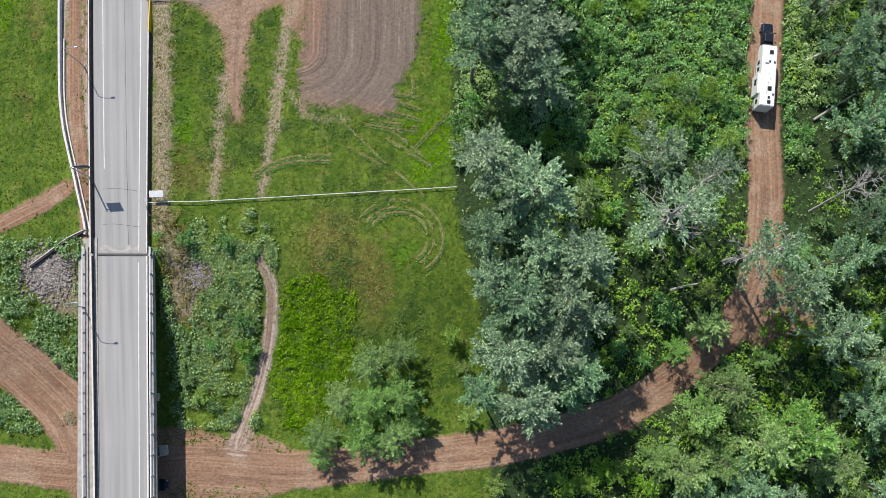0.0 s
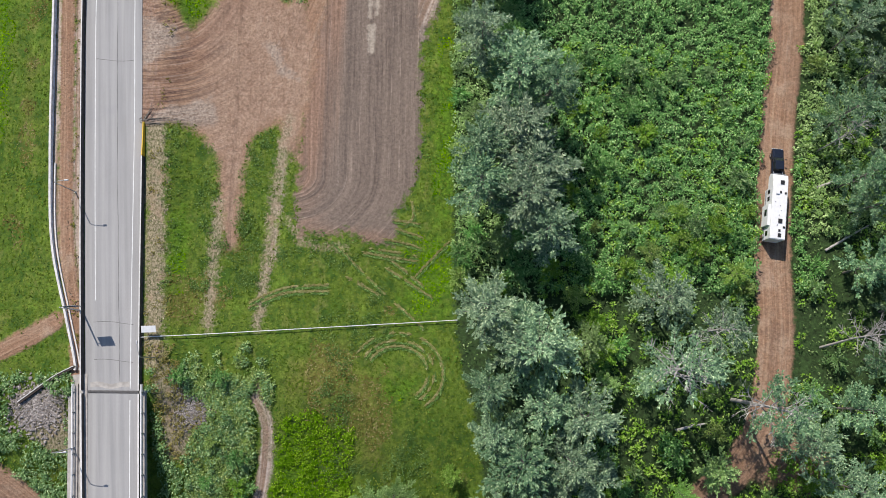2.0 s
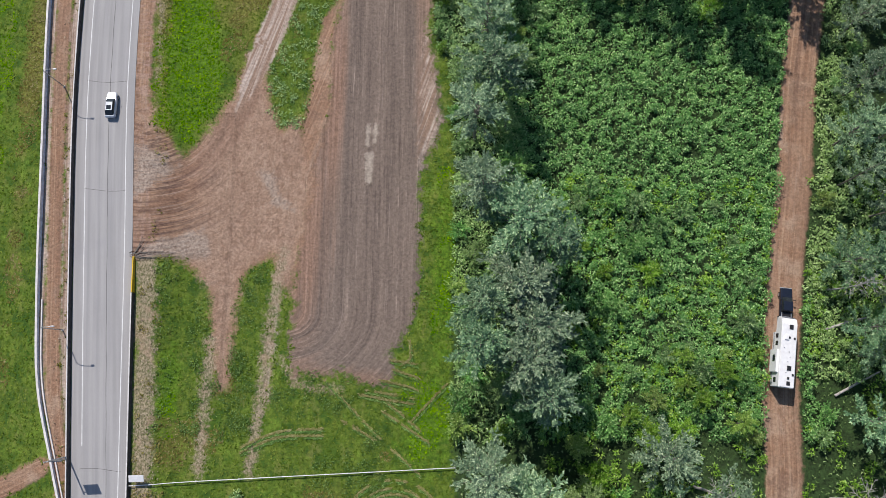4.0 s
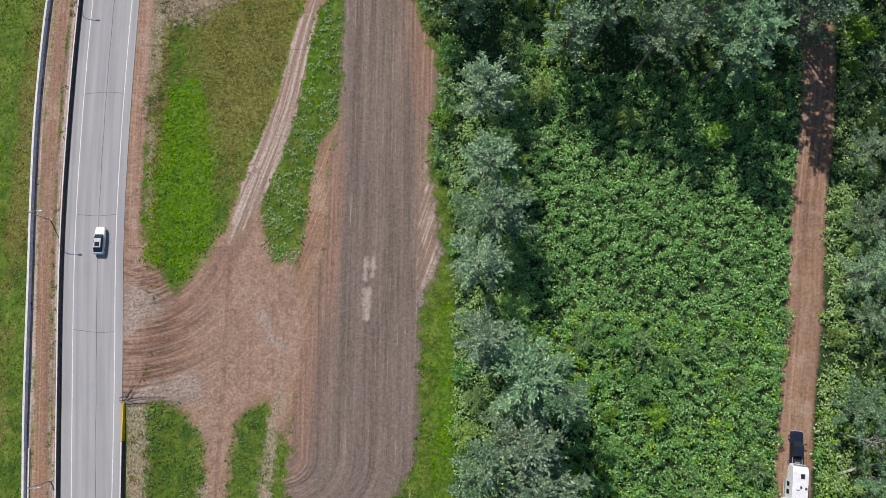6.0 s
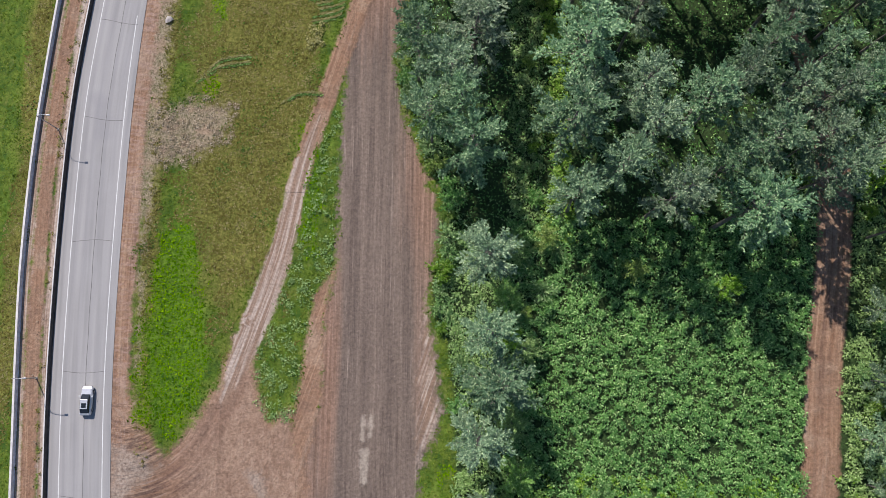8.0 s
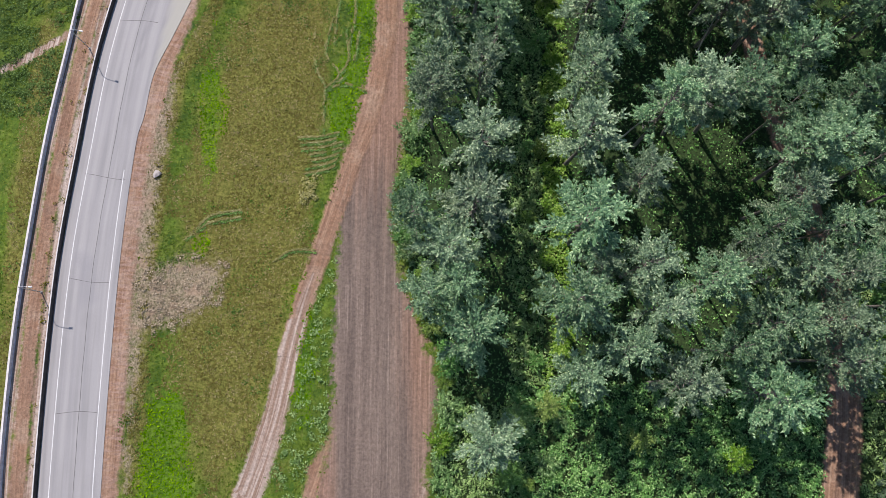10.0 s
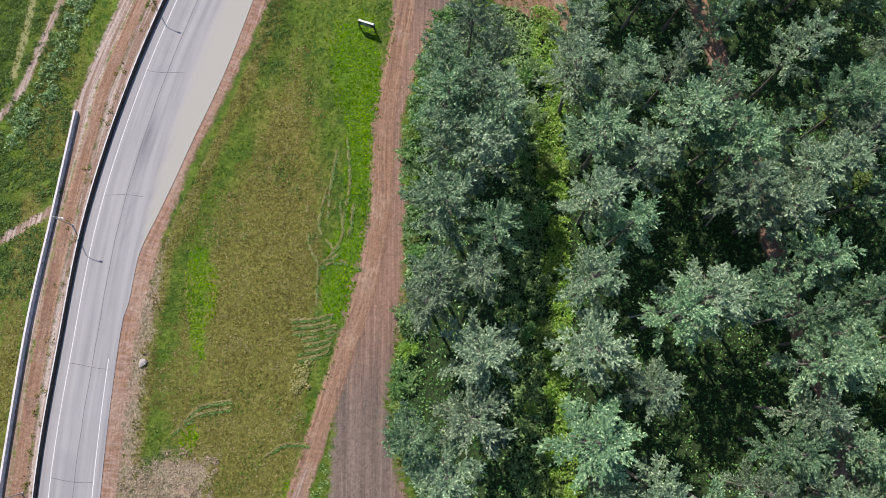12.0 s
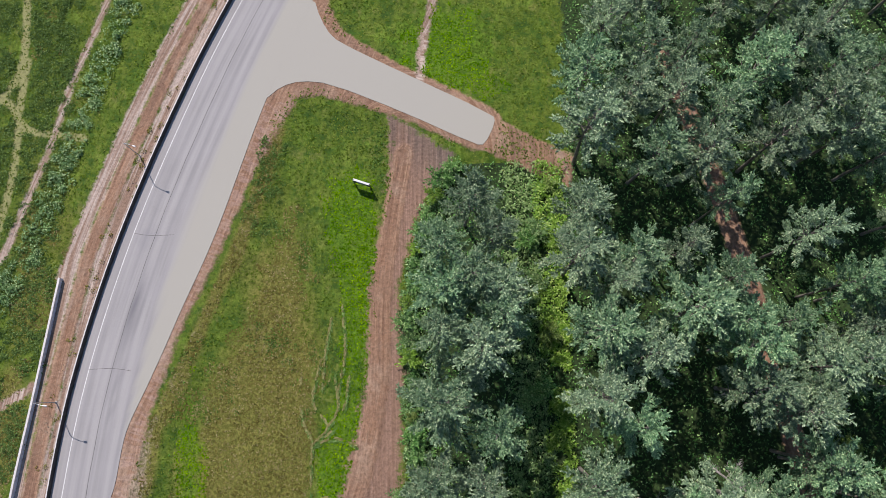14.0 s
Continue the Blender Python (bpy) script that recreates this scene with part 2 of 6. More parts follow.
def road_material():
    """Worn grey concrete; "lat" is metres from its west edge, "lon" metres along it, "fresh" the paler new slab."""
    m = Nodes("road_concrete", 0.85, 0, 0.25)
    lat, lon, fresh = m.attr("lat"), m.attr("lon"), m.attr("fresh")
    where = m.xyz(lat, m.math('MULTIPLY', lon, 0.03), 0.0)
    lanes = m.ramp(m.noise(1.1, 3, None, where), 0.3, 0.7)
    fine = m.ramp(m.noise(9, 6), 0.3, 0.7)
    blot = m.ramp(m.noise(0.14, 5, None), 0.3, 0.75)
    c = m.mix(lanes, (0.315, 0.31, 0.298), (0.41, 0.40, 0.38))
    c = m.mix(m.math('MULTIPLY', blot, 0.35), c, (0.43, 0.42, 0.41))
    wheel = m.ramp(m.math('ABSOLUTE', m.math('SUBTRACT', m.math('PINGPONG', m.math('ADD', lat, 0.2), 1.75), 0.85)), 0.0, 0.55, 0.4, 0)
    c = m.mix(m.math('MULTIPLY', wheel, m.noise(0.5, 3, None, where)), c, (0.24, 0.24, 0.25))
    c = m.mix(m.ramp(m.noise(0.07, 3), 0.62, 0.75, 0, 0.35), c, (0.25, 0.25, 0.26))
    c = m.mix(m.math('MULTIPLY', m.attr("stain"), 0.75), c, (0.15, 0.15, 0.165))
    c = m.mix(fresh, c, m.mix(fine, (0.40, 0.39, 0.33), (0.46, 0.447, 0.38)))
    c = m.mix(m.math('MULTIPLY', fine, 0.22), c, (0.22, 0.21, 0.20))
    m.color(c).bump(m.noise(30, 4), 0.25, 0.02)
    return m.mat


BARRIER = barrier_material()
ROAD = road_material()
CONCRETE = plain("old_concrete", (0.42, 0.39, 0.35), 0.9, 0, 0.2, 1.2)
# dark face colour carries the shade and cast shadow beside the barriers
SHADEFACE = plain("shade_toned_barrier_face", (0.10, 0.085, 0.075), 0.9, 0, 0.3, 1.5)
# bluish tint puts the skylight of the wall's shaded side into its colour
GREYWALL = plain("cool_shade_wall_face", (0.74, 0.76, 0.79), 0.85, 0, 0.2, 1.5)
# ---- plan of the place ----
SIDE_ROAD = [(-34, 214.6), (-32.2, 215.3), (-29.6, 217.7), (-26, 218.8), (-20.7, 218.2), (-7.5, 212.6), (5.4, 206.3), (7.0, 206.3), (8.9, 210.4), (8.6, 211.9), (-11, 221.9), (-17.6, 225.4), (-20.6, 227.3), (-22.8, 231), (-24.2, 235.5), (-33, 235)]
SIDE_ROAD = [(a[0] + (b[0] - a[0]) * k, a[1] + (b[1] - a[1]) * k) for a, b in zip(SIDE_ROAD, SIDE_ROAD[1:] + SIDE_ROAD[:1]) for k in (0.25, 0.75)]
ROAD_W = spline([(-51.5, -70), (-54.5, -37.4), (-58.8, 6.2), (-62.5, 47), (-64.9, 80), (-65.6, 118), (-64.1, 142.5), (-61.7, 165), (-56.2, 189), (-48.2, 213), (-39.1, 235), (-20, 275)])
ROAD_E = spline([(-44.5, -70), (-46.8, -37.4), (-50.1, 6.2), (-52.7, 47), (-55.0, 80), (-55.6, 118), (-54.7, 143), (-53.6, 149.5), (-52.5, 157.5), (-49.7, 164.7), (-47.2, 171.1), (-45.0, 177.1), (-39.7, 191), (-32.2, 215), (-24.2, 235), (-6, 275)])
WALL_W = spline([(-53.2, -70), (-56.3, -40), (-59.9, 1.0), (-60.2, 5.6), (-62.5, 13.5), (-65.9, 25.4), (-67.4, 38.5), (-69.3, 64), (-70.6, 81), (-71.4, 95), (-71.6, 112), (-71.1, 126.5), (-69.9, 146), (-67.9, 163), (-65.6, 183)])


def road_w(y):
    return np.interp(y, ROAD_W[:, 1], ROAD_W[:, 0])


def road_e(y):
    return np.interp(y, ROAD_E[:, 1], ROAD_E[:, 0])


def wall_w(y):
    x = np.interp(y, WALL_W[:, 1], WALL_W[:, 0])
    return np.where(y > 183, road_w(y) - 8.5, x)


def road_z(y):
    return np.interp(y, [-100, 60, 200, 300], [1.35, 1.35, 0.45, 0.4])


def height(x, y):
    """The ground's height: a plain that falls to the track under the bridge, and the road's low bank."""
    x, y = np.asarray(x, float), np.asarray(y, float)
    base = -5.0 * smooth(4, -25, y + 2.0 * np.sin(x * 0.05)) + 0.10 * np.sin(x * 0.31) * np.sin(y * 0.23) - 0.25 * smooth(-45, 0, x)
    out = np.maximum(wall_w(y) - 1.0 - x, x - road_e(y) - 2.5)
    bank = smooth(7, 0, out) * smooth(-2.5, 2.5, y)
    z = base + (road_z(y) - 0.06 - base) * bank
    north = y > 195
    if np.any(north):
        bank = smooth(7, 1.2, polygon_field(x, y, SIDE_ROAD)) * north
        z = z + (road_z(y) - 0.05 - z) * bank
    return z


DIRT_ROAD = spline([(-75, -33), (-58, -34.5), (-43, -33), (-25, -34), (-5, -31.8), (10, -30), (24, -26.5), (33, -22.5), (44, -14), (51, -5), (54.3, 10), (54.8, 25), (56.8, 45), (59.6, 63), (61.6, 80), (64.8, 100), (65.5, 115), (63.2, 130), (58, 148), (54.5, 165), (51.5, 182), (47, 200), (40, 225)])
WEST_ROAD = spline([(-92, 6), (-79, -11), (-71, -18), (-63, -26), (-58, -36), (-55, -50)])
LANE = spline([(-39.5, 66), (-33.8, 82), (-28.9, 97.5), (-25.5, 114), (-21.6, 127), (-17.5, 140.6), (-14.0, 151), (-11.5, 165), (-11.0, 182), (-7.5, 205)])
SWOOSH = spline([(-58, 48.5), (-49, 54), (-42, 63), (-36.5, 75), (-33, 86)])
TRAIL = spline([(-31.3, 0.6), (-29.4, -4), (-30.0, -12), (-31.9, -20), (-35, -30)])
MARKS = [spline(c) for c in ([(-22.3, 155.4), (-22.4, 147)], [(-21.2, 169), (-22.4, 162), (-19.8, 158.2), (-22.3, 155.2)], [(-19.2, 168), (-18.2, 161), (-19.6, 158.4)], [(-16.5, 166), (-17.4, 160), (-20, 156.5)], [(-24.4, 166), (-24.2, 160), (-22.4, 156)], [(-22.2, 155.2), (-18.5, 156.2), (-15.2, 155)],
                                  [(-19.6, 176), (-20.6, 169), (-20.9, 164)], [(-17.8, 178), (-17.2, 170), (-18.4, 163)], [(-30, 124), (-27, 126), (-23, 126)])]
MARKS += [spline([(-26.6 + 0.25 * k, 146.2 - 1.1 * k), (-22.5 + 0.2 * k, 146.4 - 1.0 * k), (-18.6 - 0.25 * k, 147.4 - 1.05 * k)]) for k in range(7)]
COMB = [spline(c, 0.5) for c in [[(-9.3, 30.2), (-6.8, 29.9), (-4.9, 29.6)], [(-8.8, 28.7), (-6.3, 27.9), (-4.3, 27.2)], [(-10.8, 26.9), (-7.3, 26.2), (-4.6, 25.4)], [(-13.2, 25.3), (-9.2, 24.7), (-5.3, 24.0)], [(-14.2, 24.6), (-9.7, 23.8), (-5.3, 23.2)], [(-11.1, 22.4), (-7.2, 20.0), (-2.7, 17.1)], [(-9.7, 23.4), (-7.2, 21.5), (-4.2, 19.0)], [(-5.5, 20.5), (-2.3, 24.0), (0.1, 26.5)], [(-17.0, 20.4), (-14.0, 18.9), (-10.0, 16.5)], [(-7.3, 29.5), (-5.9, 30.7), (-6.2, 33.5)]]]
MARKS += [spline([(-33, 16), (-27, 18.5), (-20, 19)]), spline([(-33, 15.2), (-27, 17.6), (-20, 18)]), spline([(-20, 27), (-12, 19), (-4, 12)]), spline([(-44, 129), (-41, 132), (-36, 133)]), spline([(-45, 128), (-41, 130.8), (-36, 131.8)])]
MARKS += [np.array([(-8.2 + r * 1.15 * math.cos(a), 4.6 + r * math.sin(a)) for a in np.linspace(-0.9, 2.6, 30)]) for r in (4.4, 5.3, 6.6)]
FOOTWAY = np.array([((wall_w(y) + road_w(y)) / 2 - 0.4, y) for y in np.arange(3, 275, 3.0)])
SIDE_PATH = spline([(-92, 1), (-79, 5), (-70, 9.5), (-64.5, 12.5)])
WEST_PATH = spline([(-84, 176), (-76.9, 186.5), (-72.8, 198.5), (-69.9, 208.4), (-67.4, 219.8), (-64.6, 228.7), (-58, 250)])
WEST_CUT = spline([(-92, 155), (-82, 157.5), (-74, 161.8), (-68.6, 164.8)])
NORTH_PATH = spline([(-4.6, 218), (-4.0, 226), (-2.2, 235), (2, 260)])
MOWN = [spline([(-90, 203), (-80.3, 215.5), (-74.6, 210.1), (-64.3, 208.4)]), spline([(-90, 210), (-80.3, 216), (-77.0, 223.2), (-77.5, 235), (-80, 260)]), spline([(-78, 190), (-76.3, 202.7), (-76.6, 214.4), (-76.0, 223.2)])]
FIELD = [(-26, 33), (-25.6, 26.8), (-23.2, 28.1), (-20.2, 27.2), (-17.2, 28.4), (-14.2, 26.7), (-9.7, 25.7), (-8.3, 28.5), (-9.4, 31), (-5.9, 36.1), (-4.8, 43), (-5, 62), (-1.2, 71), (-4, 90), (-1.8, 103), (-5, 113), (-9, 123), (-10.4, 133), (-8, 148), (-7.2, 165), (-8.5, 181), (-4.4, 195), (1.5, 204.5), (-10, 212.5), (-10.5, 196), (-13.2, 181), (-13.6, 165), (-17.5, 146.5), (-19, 137), (-19.2, 123), (-19.6, 102), (-19.5, 94.4), (-21.6, 87.3), (-21.6, 72.7), (-25, 67), (-25.6, 52)]
SWEEP = spline([(-55, 46), (-52.9, 48), (-49.2, 54.2), (-45.1, 60.6), (-38.7, 68.8), (-35.1, 76.6)])
SCUFF = [(-52, 46.3), (-49.9, 48.6), (-41.6, 52), (-40.2, 47.5), (-43.5, 46.4)]
SCUFF_B = [(-32.5, 61.8), (-30.8, 62.4), (-28.8, 57.3), (-26.4, 55), (-29.9, 56.1)]
SCUFF_C = [(-54.1, 65.7), (-50.6, 65.2), (-46.4, 62.3), (-49.6, 59.4), (-53.4, 57)]
APRON = [(-55, 47.2), (-44, 46), (-40, 41.5), (-39, 33), (-37.4, 24), (-35.5, 25), (-35.4, 36), (-34.2, 44), (-29.5, 47.5), (-28, 42), (-26, 41), (-23, 60), (-26, 72), (-29.4, 69.6), (-31.3, 75), (-33, 83), (-34.6, 87), (-37.8, 76.4), (-41.3, 70.2), (-45.6, 64.3), (-51.3, 70.5), (-52.5, 80), (-56, 80)]
WEDGE = [(-19.4, 95.5), (-23.1, 90.3), (-25.4, 69.8), (-26, 60), (-24, 60), (-21, 72.7), (-21, 87.3)]
TURN = (-52.4, 73.6)
STRAWS = [(-52, 122), (-46, 125), (-38, 124), (-39, 117), (-46, 113), (-52, 112)]
FOREST_EDGE = spline([(9, -60), (6, -14), (4.6, -3), (1.2, 14), (0.8, 60), (-0.3, 80), (-3.3, 90), (-1.2, 104), (-7.5, 124), (-9.6, 133), (-7.2, 150), (-7.6, 178), (-3.6, 195), (2.5, 204), (20.4, 200.5), (21.5, 206), (22.0, 240), (24, 300)])


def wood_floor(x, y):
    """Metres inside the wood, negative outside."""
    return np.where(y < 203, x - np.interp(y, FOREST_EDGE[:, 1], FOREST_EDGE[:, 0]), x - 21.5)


# ---- ground ----
def ground_material():
    m = Nodes("ground_grass_and_earth", 0.95, 0, 0.15)
    field, earth, sand, wood = m.attr("field"), m.attr("earth"), m.attr("sand"), m.attr("wood")
    lat, lon, dry, lush = m.attr("lat"), m.attr("lon"), m.attr("dry"), m.attr("lush")
    n1, n2, n3, n4 = m.noise(0.09, 5), m.noise(0.5, 5), m.noise(2.3, 5), m.noise(9, 4)
    rag = m.math('ADD', m.math('MULTIPLY', m.math('SUBTRACT', n2, 0.5), 3.0), m.math('MULTIPLY', m.math('SUBTRACT', n3, 0.5), 2.0))
    grain = m.noise(2.2, 7, None, None, 0.68)
    # grass
    tuft = m.ramp(m.noise(1.5, 9, None, None, 0.74), 0.33, 0.67)
    g = m.mix(tuft, (0.045, 0.085, 0.009), (0.14, 0.205, 0.024))
    g = m.mix(m.ramp(n4, 0.35, 0.75, 0, 0.5), g, (0.14, 0.20, 0.04))
    olive = m.mix(tuft, (0.085, 0.09, 0.016), (0.225, 0.215, 0.055))
    fine_streak = m.noise(1.4, 4, (1.0, 0.22, 1))
    g = m.mix(m.ramp(fine_streak, 0.45, 0.72, 0, 0.45), g, (0.155, 0.18, 0.035))
    g = m.mix(m.ramp(m.noise(0.22, 4), 0.42, 0.7, 0, 0.6), g, (0.055, 0.115, 0.012))
    clump = m.noise(0.55, 9, None, None, 0.72)
    g = m.mix(m.ramp(clump, 0.5, 0.6, 0, 0.75), g, (0.032, 0.082, 0.012))
    g = m.mix(m.ramp(m.noise(0.4, 8, (1, 0.7, 1), None, 0.7), 0.54, 0.66, 0, 0.5), g, (0.21, 0.215, 0.06))
    stand = m.noise(0.3, 10, (1.0, 0.75, 1), None, 0.76)
    g = m.mix(m.ramp(stand, 0.5, 0.36, 0, 0.75), g, (0.028, 0.072, 0.012))
    g = m.mix(m.ramp(stand, 0.53, 0.66, 0, 0.6), g, (0.165, 0.262, 0.034))
    d = m.ramp(m.math('ADD', dry, m.math('MULTIPLY', m.math('SUBTRACT', n1, 0.5), 1.2)), 0.25, 0.8)
    g = m.mix(m.math('MULTIPLY', d, 0.9), g, olive)
    l = m.ramp(m.math('ADD', lush, m.math('MULTIPLY', m.math('SUBTRACT', n2, 0.5), 1.0)), 0.4, 0.75)
    g = m.mix(m.math('MULTIPLY', l, 0.7), g, m.mix(tuft, (0.035, 0.09, 0.006), (0.125, 0.245, 0.016)))
    straw = m.ramp(m.math('ADD', m.math('MULTIPLY', m.attr("straw"), 0.5), rag), 0.7, -0.8)
    g = m.mix(m.math('MULTIPLY', straw, m.ramp(n3, 0.3, 0.65, 0.1, 0.8)), g, m.mix(n4, (0.20, 0.15, 0.09), (0.40, 0.33, 0.22)))
    mown = m.ramp(m.math('ADD', m.attr("mown"), m.math('MULTIPLY', rag, 0.25)), 0.3, -0.3)
    g = m.mix(m.math('MULTIPLY', mown, 0.8), g, m.mix(n4, (0.22, 0.22, 0.08), (0.40, 0.38, 0.19)))
    # floor of the wood, its green darkened to hold the shade below the trees
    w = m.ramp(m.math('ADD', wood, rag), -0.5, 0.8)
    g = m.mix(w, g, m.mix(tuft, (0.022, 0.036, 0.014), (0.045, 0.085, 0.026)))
    # red earth, with ruts that follow the way
    way = m.xyz(lat, m.math('MULTIPLY', lon, 0.02))
    rut = m.ramp(m.noise(1.7, 5, None, way, 0.6), 0.3, 0.7)
    e = m.mix(rut, (0.225, 0.126, 0.075), (0.335, 0.205, 0.13))
    e = m.mix(m.ramp(m.noise(0.16, 6, None, None, 0.65), 0.5, 0.68, 0, 0.6), e, (0.40, 0.30, 0.215))
    e = m.mix(m.ramp(m.noise(0.2, 6, (1, 1, 1), None, 0.65), 0.46, 0.32, 0, 0.6), e, (0.17, 0.105, 0.075))
    wheel = m.noise(2.4, 3, None, m.xyz(lat, m.math('MULTIPLY', lon, 0.004)))
    e = m.mix(m.ramp(wheel, 0.5, 0.66, 0, 0.65), e, (0.40, 0.265, 0.17))
    e = m.mix(m.ramp(wheel, 0.46, 0.32, 0, 0.45), e, (0.185, 0.105, 0.068))
    drag = m.noise(0.55, 7, None, m.xyz(lat, m.math('MULTIPLY', lon, 0.07)), 0.68)
    e = m.mix(m.ramp(drag, 0.5, 0.34, 0, 0.7), e, (0.16, 0.095, 0.065))
    e = m.mix(m.ramp(drag, 0.54, 0.68, 0, 0.7), e, (0.36, 0.265, 0.195))
    rib = m.noise(1.6, 4, None, m.xyz(m.math('MULTIPLY', lat, 0.25), lon))
    e = m.mix(m.math('MULTIPLY', m.ramp(m.attr("rib"), 0.3, -0.3), m.ramp(rib, 0.42, 0.62, 0, 0.45)), e, (0.42, 0.30, 0.245))
    calm = m.attr("calm")
    crumb = m.noise(0.9, 8, None, None, 0.72)
    scrape = m.noise(1.3, 6, (1.0, 0.16, 1), None, 0.7)
    soil = m.mix(m.ramp(crumb, 0.34, 0.66), (0.225, 0.145, 0.10), (0.36, 0.25, 0.18))
    soil = m.mix(m.ramp(scrape, 0.53, 0.68, 0, 0.6), soil, (0.42, 0.31, 0.225))
    soil = m.mix(m.ramp(scrape, 0.46, 0.34, 0, 0.5), soil, (0.15, 0.088, 0.062))
    e = m.mix(m.math('MULTIPLY', calm, 0.85), e, soil)
    comb = m.noise(1.9, 5, None, m.xyz(lat, m.math('MULTIPLY', lon, 0.05)), 0.6)
    fan = m.attr("fan")
    e = m.mix(m.math('MULTIPLY', fan, m.ramp(comb, 0.52, 0.42, 0, 0.85)), e, (0.105, 0.066, 0.054))
    e = m.mix(m.math('MULTIPLY', fan, m.ramp(comb, 0.54, 0.66, 0, 0.7)), e, (0.40, 0.30, 0.235))
    e = m.mix(m.ramp(n2, 0.4, 0.75, 0, 0.4), e, (0.34, 0.235, 0.16))
    e = m.mix(m.ramp(n1, 0.45, 0.7, 0, 0.5), e, (0.24, 0.15, 0.10))
    e = m.mix(m.ramp(n4, 0.5, 0.8, 0, 0.2), e, (0.45, 0.36, 0.28))
    sweep_d = m.math('ADD', m.attr("sweep"), m.math('MULTIPLY', m.math('SUBTRACT', drag, 0.5), 9.0))
    e = m.mix(m.ramp(sweep_d, 1.2, -1.2, 0, 0.3), e, m.mix(m.ramp(drag, 0.35, 0.65), (0.115, 0.06, 0.042), (0.26, 0.15, 0.105)))
    e = m.mix(m.ramp(m.math('ADD', m.attr("scuff"), m.math('MULTIPLY', rag, 1.3)), 0.8, -0.8, 0, 0.75), e, m.mix(m.ramp(m.math('ADD', n3, m.math('MULTIPLY', drag, 0.5)), 0.5, 0.95), (0.21, 0.16, 0.125), (0.43, 0.36, 0.29)))
    s = m.mix(n3, (0.38, 0.30, 0.245), (0.54, 0.455, 0.38))
    s = m.mix(m.ramp(m.math('ADD', m.math('MULTIPLY', drag, 0.6), m.math('MULTIPLY', rut, 0.35)), 0.36, 0.62, 0.85, 0), s, (0.23, 0.145, 0.095))
    # harrowed field, with long streaks
    split = m.n.new("ShaderNodeSeparateXYZ")
    m.l.new(m.pos, split.inputs[0])
    bend = m.math('MULTIPLY', m.math('SUBTRACT', m.noise(0.04, 2), 0.5), 0.7)
    rows = m.xyz(m.math('ADD', m.attr("fx"), bend), split.outputs[1])
    st = m.noise(0.55, 9, (1, 0.03, 1), rows, 0.72)
    st2 = m.noise(2.5, 7, (1, 0.016, 1), rows, 0.7)
    broken = m.ramp(m.noise(0.35, 6, (1, 0.35, 1), None, 0.7), 0.35, 0.65)
    clod = m.noise(1.6, 8, None, None, 0.75)
    f = m.mix(m.ramp(st, 0.25, 0.75), (0.125, 0.097, 0.08), (0.245, 0.19, 0.15))
    f = m.mix(m.math('MULTIPLY', broken, m.ramp(st2, 0.53, 0.70, 0, 0.8)), f, (0.42, 0.335, 0.27))
    f = m.mix(m.math('MULTIPLY', m.math('SUBTRACT', 1.0, broken), m.ramp(st2, 0.47, 0.34, 0, 0.75)), f, (0.095, 0.07, 0.058))
    f = m.mix(m.ramp(clod, 0.42, 0.28, 0, 0.6), f, (0.085, 0.064, 0.055))
    f = m.mix(m.ramp(clod, 0.6, 0.74, 0, 0.5), f, (0.36, 0.285, 0.225))
    f = m.mix(m.ramp(m.math('ADD', m.attr("red"), m.math('MULTIPLY', m.math('SUBTRACT', st, 0.5), 1.2)), 0.2, 0.9, 0, 0.75), f, m.mix(m.ramp(st2, 0.3, 0.7), (0.21, 0.12, 0.075), (0.38, 0.235, 0.165)))
    f = m.mix(m.math('MULTIPLY', m.ramp(n4, 0.45, 0.75), 0.3), f, (0.12, 0.09, 0.07))
    f = m.mix(m.ramp(m.math('ADD', m.attr("pale"), m.math('MULTIPLY', rag, 0.35)), 0.25, -0.35, 0, 0.75), f, (0.42, 0.36, 0.29))
    c = m.mix(m.ramp(m.math('ADD', field, m.math('ADD', rag, m.math('MULTIPLY', m.math('SUBTRACT', m.noise(0.8, 8, None, None, 0.72), 0.5), 5.0))), 0.7, -0.7), g, f)
    c = m.mix(m.ramp(m.math('ADD', earth, m.math('MULTIPLY', rag, 0.45)), 0.35, -0.35), c, e)
    c = m.mix(m.ramp(m.math('ADD', sand, m.math('MULTIPLY', rag, 0.55)), 0.3, -0.5), c, s)
    rough_edge = m.math('ADD', m.math('MULTIPLY', m.math('SUBTRACT', m.noise(1.7, 8, None, None, 0.75), 0.5), 7.0), m.math('MULTIPLY', m.math('SUBTRACT', n2, 0.5), 4.0))
    wm = m.ramp(m.math('ADD', m.math('MULTIPLY', m.attr("worn"), 1.4), rough_edge), 0.8, -1.2, 0, 0.85)
    stalk = m.noise(3.2, 7, (1.0, 0.6, 1), None, 0.75)
    dry_soil = m.mix(m.ramp(stalk, 0.36, 0.62), (0.10, 0.095, 0.045), (0.40, 0.32, 0.225))
    dry_soil = m.mix(m.ramp(m.noise(0.45, 4), 0.5, 0.65, 0, 0.6), dry_soil, (0.36, 0.245, 0.175))
    c = m.mix(wm, c, dry_soil)
    shade = m.ramp(grain, 0.3, 0.7, 0.85, 1.3)
    c = m.mix(1.0, c, m.xyz(shade, shade, shade), 'MULTIPLY')
    m.color(c)
    furrow = m.math('MULTIPLY', st2, m.ramp(field, 0.5, -0.5))
    h = m.math('ADD', m.math('ADD', grain, m.math('MULTIPLY', n3, 0.5)), m.math('MULTIPLY', furrow, 1.0))
